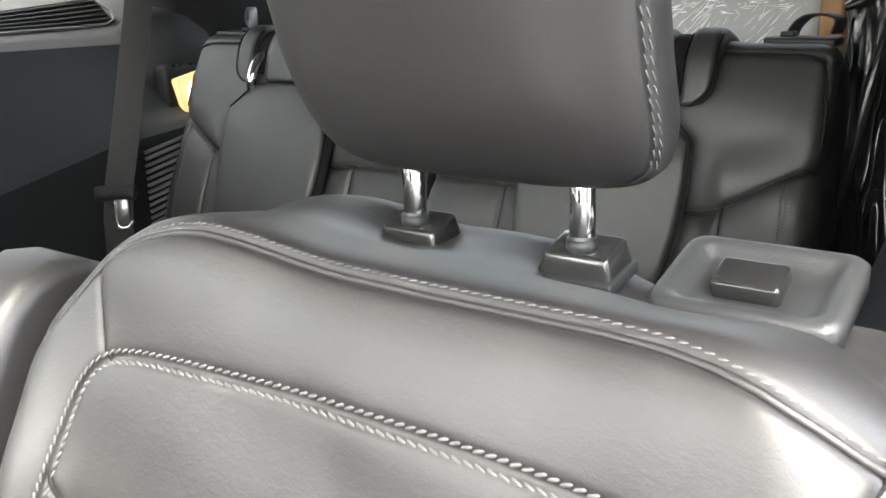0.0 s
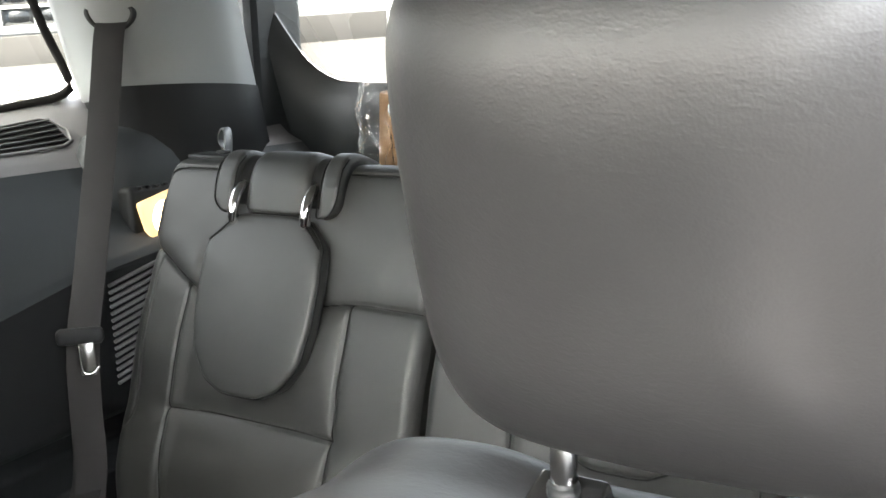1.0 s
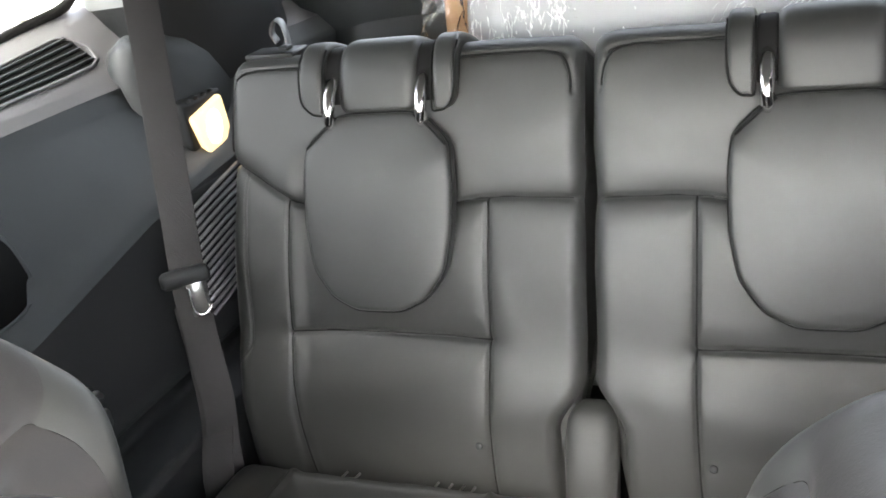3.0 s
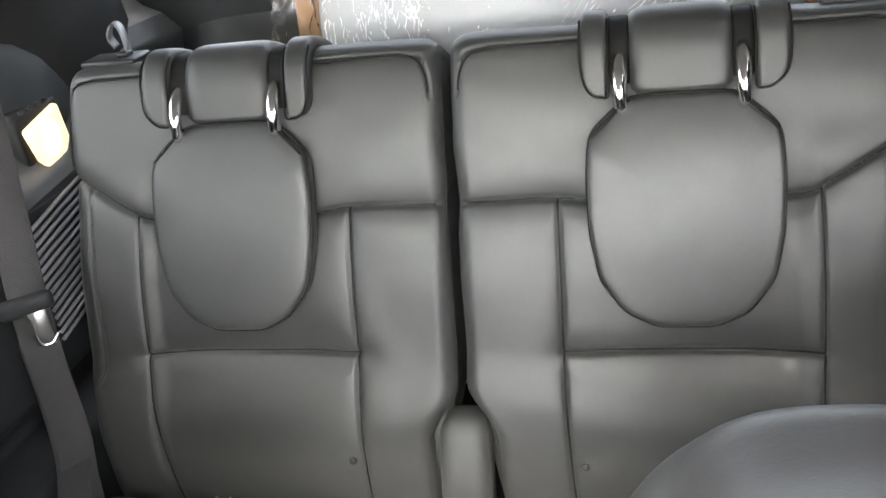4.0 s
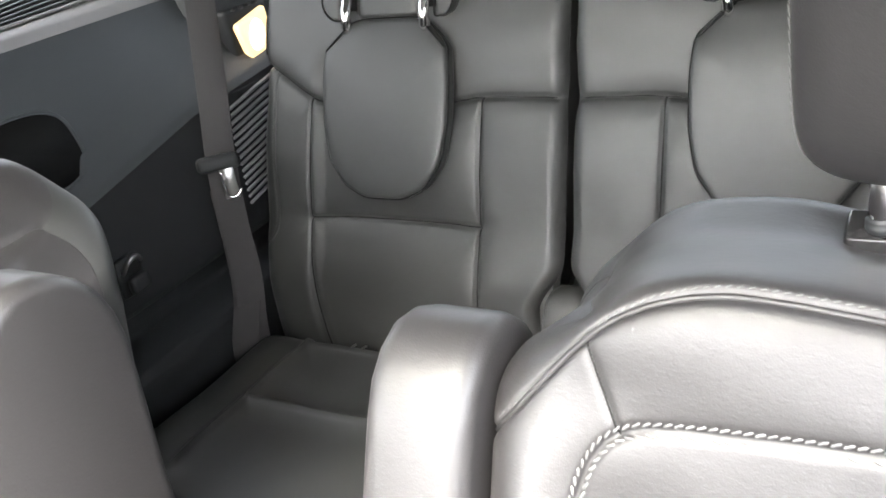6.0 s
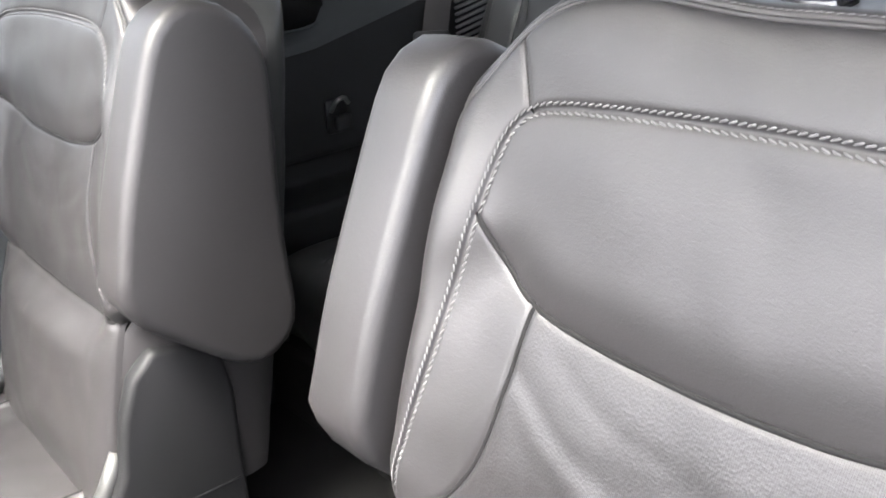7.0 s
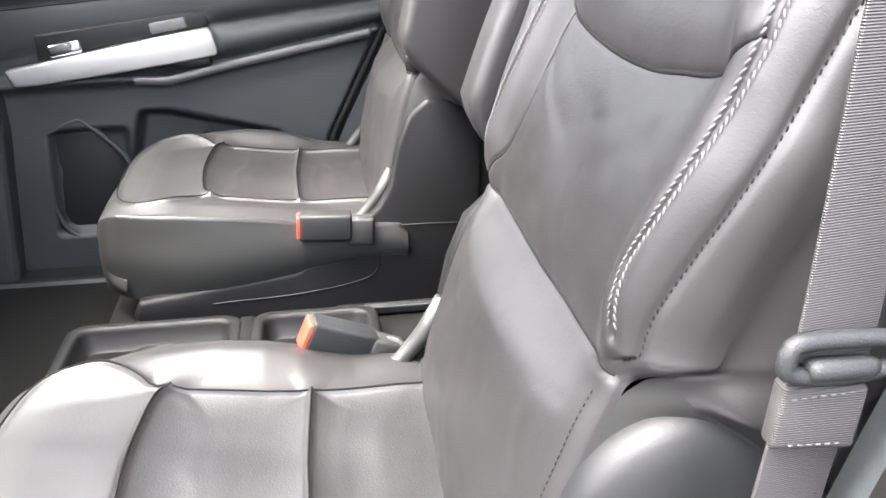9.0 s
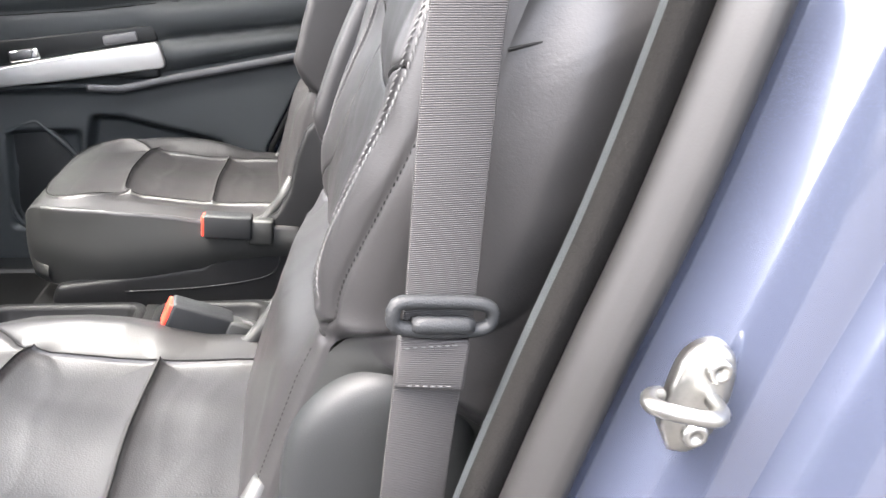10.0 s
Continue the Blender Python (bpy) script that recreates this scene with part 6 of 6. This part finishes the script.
# ---- floor between the chairs ----
tray = thing("floor_console", (0, -.05, .116), "low black floor tray with two wells between the chairs", "floor tray")
for x0, x1, y0, y1, nm in ((-.178, .172, -.335, -.062, "front_well"), (-.178, .172, -.050, .154, "rear_well")):
    lv = ((0, .112), (0, .150), (.0025, .1565), (.006, .158), (.015, .158), (.019, .1565), (.021, .150), (.027, .122), (.034, .1185), (.08, .1182))
    well = part(nm, fix_normals(rings([rounded(x0 + d, x1 - d, y0 + d, y1 - d, max(.034 - d * .5, .006), z) for d, z in lv])), SHADED_PLASTIC, tray, "rounded well with a raised rim")
    part("well_floor", rings([rounded(x0 + .032, x1 - .032, y0 + .032, y1 - .032, .015, z) for z in (.1183, .1205)]), CARPET, well, "dark mat in the well")
part("bridge", rbox(-.170, .164, -.068, -.044, .114, .1555, .004, 2), SHADED_PLASTIC, tray)
for cx_ in (-.08, .075):
    a = np.linspace(0, 2 * np.pi, 30, endpoint=False)
    part("cup_holder", rings([np.stack([cx_ + r * np.cos(a), -.19 + r * np.sin(a), np.full(30, z)], 1) for r, z in ((.050, .116), (.050, .138), (.047, .141), (.043, .140), (.041, .120))]), SHADED_PLASTIC, tray, "round cup holder")

# ---- open doorway: belt, pillar foot, seal, painted jamb, striker ----
beltn = thing("seat_belt", (.76, .33, .12), "charcoal seat belt with plastic tongue hanging beside the chair", "seat belt", "seat belts")
part("webbing", ribbon([(.735, .42, 1.22), (.755, .372, .92), (.765, .354, .79), (.770, .346, .68), (.771, .341, .585), (.770, .336, .54), (.766, .327, .44), (.755, .322, .33), (.745, .32, .15)],
                       [(-.16, 1, 0)] * 9, .050, .0018, 100), BELT, beltn)
tg = Matrix.Rotation(radians(-7), 4, "X") @ Matrix.Rotation(radians(9), 4, "Z")
lpz = spline([(-.034, .004), (-.029, .011), (.0, .0125), (.028, .0115), (.037, .005), (.034, -.006), (.012, -.0095), (-.012, -.0095), (-.031, -.006), (-.034, .004)], 60)[:-1]
ringp = np.array([tuple(Vector((.777, .341, .578)) + tg @ Vector((0, p[0], p[1]))) for p in lpz])
part("tongue_loop", tube(ringp, .0052, 10, closed=True), PLASTIC, beltn, "black plastic tongue loop")
bar = [tuple(Vector((.779, .341, .578)) + tg @ Vector((0, y, -.004))) for y in (-.020, -.015, .018, .024)]
part("tongue_bar", tube(bar, [.005, .0068, .0068, .005], 10), PLASTIC, beltn, "grey tongue bar")
part("stop_fold", rbox(.764, .778, .311, .361, .522, .562, .003, 2, Matrix.Rotation(radians(-5), 4, "X")), BELT, beltn, "stitched fold of webbing")
part("fold_stitching", stitches([(np.array([[.7785, .315, .527], [.7785, .335, .526], [.7785, .358, .525]]), np.tile([[1.0, 0, 0]], (3, 1))), (np.array([[.7785, .313, .556], [.7785, .335, .557], [.7785, .36, .558]]), np.tile([[1.0, 0, 0]], (3, 1)))], .004, .0012, .0055), DARK_THREAD, beltn)["kind"] = "stuff"

EDGE = spline([(.10, -.08), (.20, .02), (.27, .16), (.318, .30), (.352, .42), (.392, .545), (.434, .665), (.470, .79), (.505, .93), (.535, 1.08), (.54, 1.22), (.50, 1.34)], 90)


def along_edge(sect, n0=0, n1=90):
    """A strip that follows the rear edge of the doorway; sect: (x, how far behind the edge)."""
    rows = [np.stack([np.array([s[0] for s in sect]) - .10 * max(0, p[1] - .8), p[0] + np.array([s[1] for s in sect]), np.full(len(sect), p[1])], 1) for p in EDGE[n0:n1]]
    m = len(sect)
    return mesh("strip", np.concatenate(rows), [(i * m + j, i * m + j + 1, (i + 1) * m + j + 1, (i + 1) * m + j) for i in range(len(rows) - 1) for j in range(m - 1)])


setting("pillar_foot_left", fix_normals(along_edge([(.690, .30), (.692, .20), (.70, .10), (.712, .05), (.735, .018), (.765, .004), (.785, .008)])), TRIM, "charcoal trim of the pillar behind the chair", True, "pillar")
setting("seal_inner", fix_normals(along_edge([(.775, .006), (.788, .000), (.799, .003), (.804, .011), (.800, .018), (.795, .030)])), FUZZ, "black textile edging of the doorway", True, "seal")
setting("seal_outer", fix_normals(along_edge([(.797, .026), (.806, .023), (.816, .026), (.824, .032), (.827, .036), (.834, .041), (.837, .049), (.832, .058), (.816, .064)])), SOFT_RUBBER, "soft grey-black rubber door seal", True, "seal")
setting("door_jamb", fix_normals(along_edge([(.800, .052), (.816, .066), (.824, .078), (.832, .094), (.850, .104), (.858, .112), (.861, .128), (.866, .134), (.867, .158), (.871, .166), (.886, .172), (.894, .180), (.900, .198), (.912, .212), (.916, .26), (.918, .60), (.918, 1.30)])), PAINT, "glossy blue metallic painted door jamb and body side", True, "door frame")
setting("sill_left", rbox(.72, .92, -.66, .30, -.14, -.02, .03, 3), PAINT, "blue painted sill under the open doorway", category="sill")

striker = thing("door_striker", (.868, .49, .55), "cast steel door striker with two screws on the jamb", "door striker")
sp = spline([(-.030, -.030), (-.034, .0), (-.030, .034), (-.008, .050), (.016, .044), (.028, .018), (.026, -.02), (.010, -.046), (-.014, -.048)], 36)
tw = Matrix.Rotation(radians(-12), 4, "X")


def st_pt(p, d):
    return Vector((.866 + d, .491, .564)) + tw @ Vector((0, p[0] * .62, p[1] * .78))


lo = [np.array([tuple(st_pt(p * s, d)) for p in sp]) for s, d in ((1.0, -.006), (1.0, .003), (.92, .006), (.3, .006))]
part("plate", fix_normals(rings(lo)), STEEL, striker)
lp = [tuple(st_pt((a, b), d)) for a, b, d in ((-.045, .000, .004), (-.060, .002, .012), (-.066, .004, .026), (-.045, .006, .034), (-.01, .006, .034), (.008, .004, .022), (.010, .003, .004))]
part("loop", tube(lp, .0052, 12, 40), STEEL, striker, "bright steel latch loop")
for b in (.030, -.028):
    c = st_pt((.004, b), .006)
    part("screw", rings([np.stack([np.full(14, c.x + d), c.y + r * np.cos(np.linspace(0, 2 * np.pi, 14, endpoint=False)), c.z + r * np.sin(np.linspace(0, 2 * np.pi, 14, endpoint=False))], 1) for r, d in ((.0085, -.002), (.0085, .003), (.007, .005), (.004, .005), (.003, .003))]), STEEL, striker)

# unseen wall, added to hold back sky light from the open doorway's side
setting("side_light_blocker", rbox(2.25, 2.40, -6.0, .05, -.60, 1.45, .02, 2), CONCRETE_DARK, "unseen grey wall added to block side light at the open doorway", category="wall")

# ---- outside: the lot behind the car, which slopes gently up ----
SLOPE = Matrix.Translation((0, 0, -.48)) @ Matrix.Rotation(radians(4.4), 4, "X")
n_ = 40
gx = np.sign(np.linspace(-1, 1, n_)) * np.abs(np.linspace(-1, 1, n_)) ** 3 * 900
gv = [tuple(SLOPE @ Vector((x, y, 0))) for x in gx for y in gx]
ground = setting("ground", mesh("ground", gv, [(i * n_ + j, (i + 1) * n_ + j, (i + 1) * n_ + j + 1, i * n_ + j + 1) for i in range(n_ - 1) for j in range(n_ - 1)]), ASPHALT, "pale dry asphalt of a car lot", category="ground")


def put(ob, x, y, turn=0):
    ob.matrix_world = SLOPE @ Matrix.Translation((x, y, 0)) @ Matrix.Rotation(radians(turn), 4, "Z")
    return ob


def under(name, me, mat, parent, tag=""):
    ob = part(name, me, mat, None, tag)
    ob.parent = parent
    return ob


def parked_car(paint, label):
    car = tagged(new("parked_car"), label, "car", "parked cars")
    low = spline([(-2.3, .45), (-2.33, .75), (-2.2, .98), (-1.5, 1.05), (-.9, 1.12), (.3, 1.14), (1.6, 1.12), (2.15, 1.05), (2.3, .8), (2.3, .45)], 40)
    body = under("body", prism([tuple(p) for p in low] + [(2.2, .32), (-2.2, .32)], -.92, .92, "y", .09, 3), paint, car)
    cab = [(-1.25, 1.10), (-.55, 1.62), (.2, 1.70), (1.3, 1.66), (1.95, 1.12)]
    under("cabin", prism(cab, -.76, .76, "y", .10, 3), TINT, car, "dark glass cabin")
    under("roof", prism([(-.62, 1.60), (.2, 1.73), (1.35, 1.68), (1.45, 1.60), (.2, 1.64)], -.72, .72, "y", .03, 2), paint, car)
    for x in (-.62, .28, 1.38):
        for y in (-.775, .745):
            under("window_post", rbox(x - .05, x + .05, y, y + .03, 1.08, 1.64, .01, 1), paint, car)
    for x in (-1.42, 1.42):
        for y in (-.86, .86):
            a = np.linspace(0, 2 * np.pi, 26, endpoint=False)
            ty = under("tyre", fix_normals(rings([np.stack([x + r * np.cos(a), np.full(26, y + d), .36 + r * np.sin(a)], 1) for r, d in ((.24, -.11), (.34, -.11), (.36, -.08), (.36, .08), (.34, .11), (.24, .11))])), TYRE, car)
            under("rim", fix_normals(rings([np.stack([x + r * np.cos(a), np.full(26, y + math.copysign(d, y)), .36 + r * np.sin(a)], 1) for r, d in ((.245, .06), (.245, .10), (.20, .112), (.07, .09), (.02, .10))])), SILVER, ty)
    for y in (-.62, .62):
        under("headlight", rbox(-2.31, -2.12, y - .17, y + .17, .80, .93, .03, 2), SILVER, car, "bright headlight")
        under("tail_light", rbox(2.17, 2.31, y - .13, y + .13, .85, 1.0, .03, 2), RED, car)
    under("grille", rbox(-2.37, -2.25, -.45, .45, .62, .86, .03, 2), TINT, car)
    return car


put(parked_car(CAR_BLUE, "blue parked sport utility car at the far side of the lot"), -16.4, 36.0, 172)
put(parked_car(CAR_WHITE, "white parked sport utility car at the far side of the lot"), -11.2, 39.0, 176)
put(parked_car(CAR_GREY, "dark grey parked car at the far side of the lot"), -4.0, 46.0, 178)
put(parked_car(CAR_RED, "red parked car at the far side of the lot"), -9.4, 52.0, 176)
put(parked_car(CAR_RED, "red parked car at the far end of the row"), .6, 50.0, 178)
put(parked_car(CAR_BLUE, "blue parked car at the far end of the row"), 5.5, 50.0, 178)

pole = tagged(new("column"), "thick white painted column standing in the lot", "column")
a = np.linspace(0, 2 * np.pi, 28, endpoint=False)
under("shaft", rings([np.stack([r * np.cos(a), r * np.sin(a), np.full(28, z)], 1) for r, z in ((.30, .6), (.29, 4.5))]), WHITE_PAINT, pole)
under("plinth", rings([np.stack([r * np.cos(a), r * np.sin(a), np.full(28, z)], 1) for r, z in ((.34, -.1), (.34, .5), (.31, .55))]), WHITE_PAINT, pole, "white round concrete base")
put(pole, -3.8, 17.05)
thin = tagged(new("sign_post"), "thin white post at the edge of the lot", "post")
under("shaft", rings([np.stack([.05 * np.cos(a), .05 * np.sin(a), np.full(28, z)], 1) for z in (-.1, 2.4)]), WHITE_PAINT, thin)
put(thin, -16.5, 27.0)

verge = setting("verge", mesh("verge", [tuple(SLOPE @ Vector((x, y, z))) for x, y, z in ((-34, 46, .0), (-18, 44, .0), (-18, 49, .25), (-34, 53, .25), (-34, 46, .16), (-18, 44, .16))], [(4, 5, 2, 3), (0, 1, 5, 4)]), GRASS, "strip of dry grass behind a kerb", category="verge")
for k in range(7):
    kerb = tagged(new("kerb_stone"), "pale concrete wheel stop at the edge of the lot", "kerb", "wheel stops")
    under("stone", rbox(-.9, .9, -.1, .1, 0, .16, .04, 2), CONCRETE, kerb)
    put(kerb, -19 - 2.4 * k, 43.2 + .3 * k, -7)
cone = tagged(new("traffic_cone"), "orange traffic cone by the kerb", "cone")
under("body", rings([np.stack([r * np.cos(a), r * np.sin(a), np.full(28, z)], 1) for r, z in ((.24, 0), (.24, .05), (.16, .06), (.04, .7))]), ORANGE, cone)
put(cone, -22.5, 42.6)
rnd = random.Random(5)
for k in range(3):
    bush = tagged(new("bare_shrub"), "bare brown shrub on the grass strip", "shrub", "shrubs")
    for j in range(26):
        an, ln, sp_ = rnd.uniform(0, 6.28), rnd.uniform(1.2, 2.4), rnd.uniform(.2, .8)
        pts = [(0, 0, 0), (sp_ * .3 * math.cos(an), sp_ * .3 * math.sin(an), ln * .45), (sp_ * math.cos(an + .2), sp_ * math.sin(an + .2), ln)]
        under("twig", tube(pts, [.03, .018, .006], 5), TWIG, bush)
    put(bush, -25.5 - 3.0 * k, 47.5 + k)

hall = tagged(new("showroom"), "white showroom with a wide glazed garage door", "building")
under("wall", rbox(-14, 14, -.15, .15, 3.2, 6.0, .02, 1), WHITE_PAINT, hall)
under("wall", rbox(2.9, 14, -.15, .15, -.3, 3.2, .02, 1), WHITE_PAINT, hall)
under("wall", rbox(-14, -3.6, -.15, .15, -.3, 3.2, .02, 1), WHITE_PAINT, hall)
under("roof", rbox(-14.2, 14.2, -.3, 9, 6.0, 6.3, .02, 1), CONCRETE, hall)
under("apron", rbox(-14.2, 14.2, -.6, 9, -3.0, -.3, .05, 1), ASPHALT, hall, "raised asphalt apron before the doors")
for i in range(5):
    under("mullion", rbox(-2.65 + 1.3 * i, -2.55 + 1.3 * i, -.08, .08, -.1, 3.2, .01, 1), WHITE_PAINT, hall)
for j in range(5):
    under("rail", rbox(-2.6, 2.6, -.07, .07, .78 * j - .05, .78 * j + .07, .01, 1), WHITE_PAINT, hall)
for i in range(4):
    for j in range(4):
        under("pane", rbox(-2.52 + 1.3 * i, -1.38 + 1.3 * i, -.02, .02, .06 + .78 * j, .74 + .78 * j, 0, 1), TINT, hall)
under("door_post", rbox(-3.5, -2.7, -.25, .2, -.2, 1.5, .04, 2), PALE_BLUE, hall, "pale blue post beside the garage door")
hall.matrix_world = SLOPE @ Matrix.Translation((-30.65, 25.5, 1.44)) @ Matrix.Rotation(radians(51), 4, "Z")
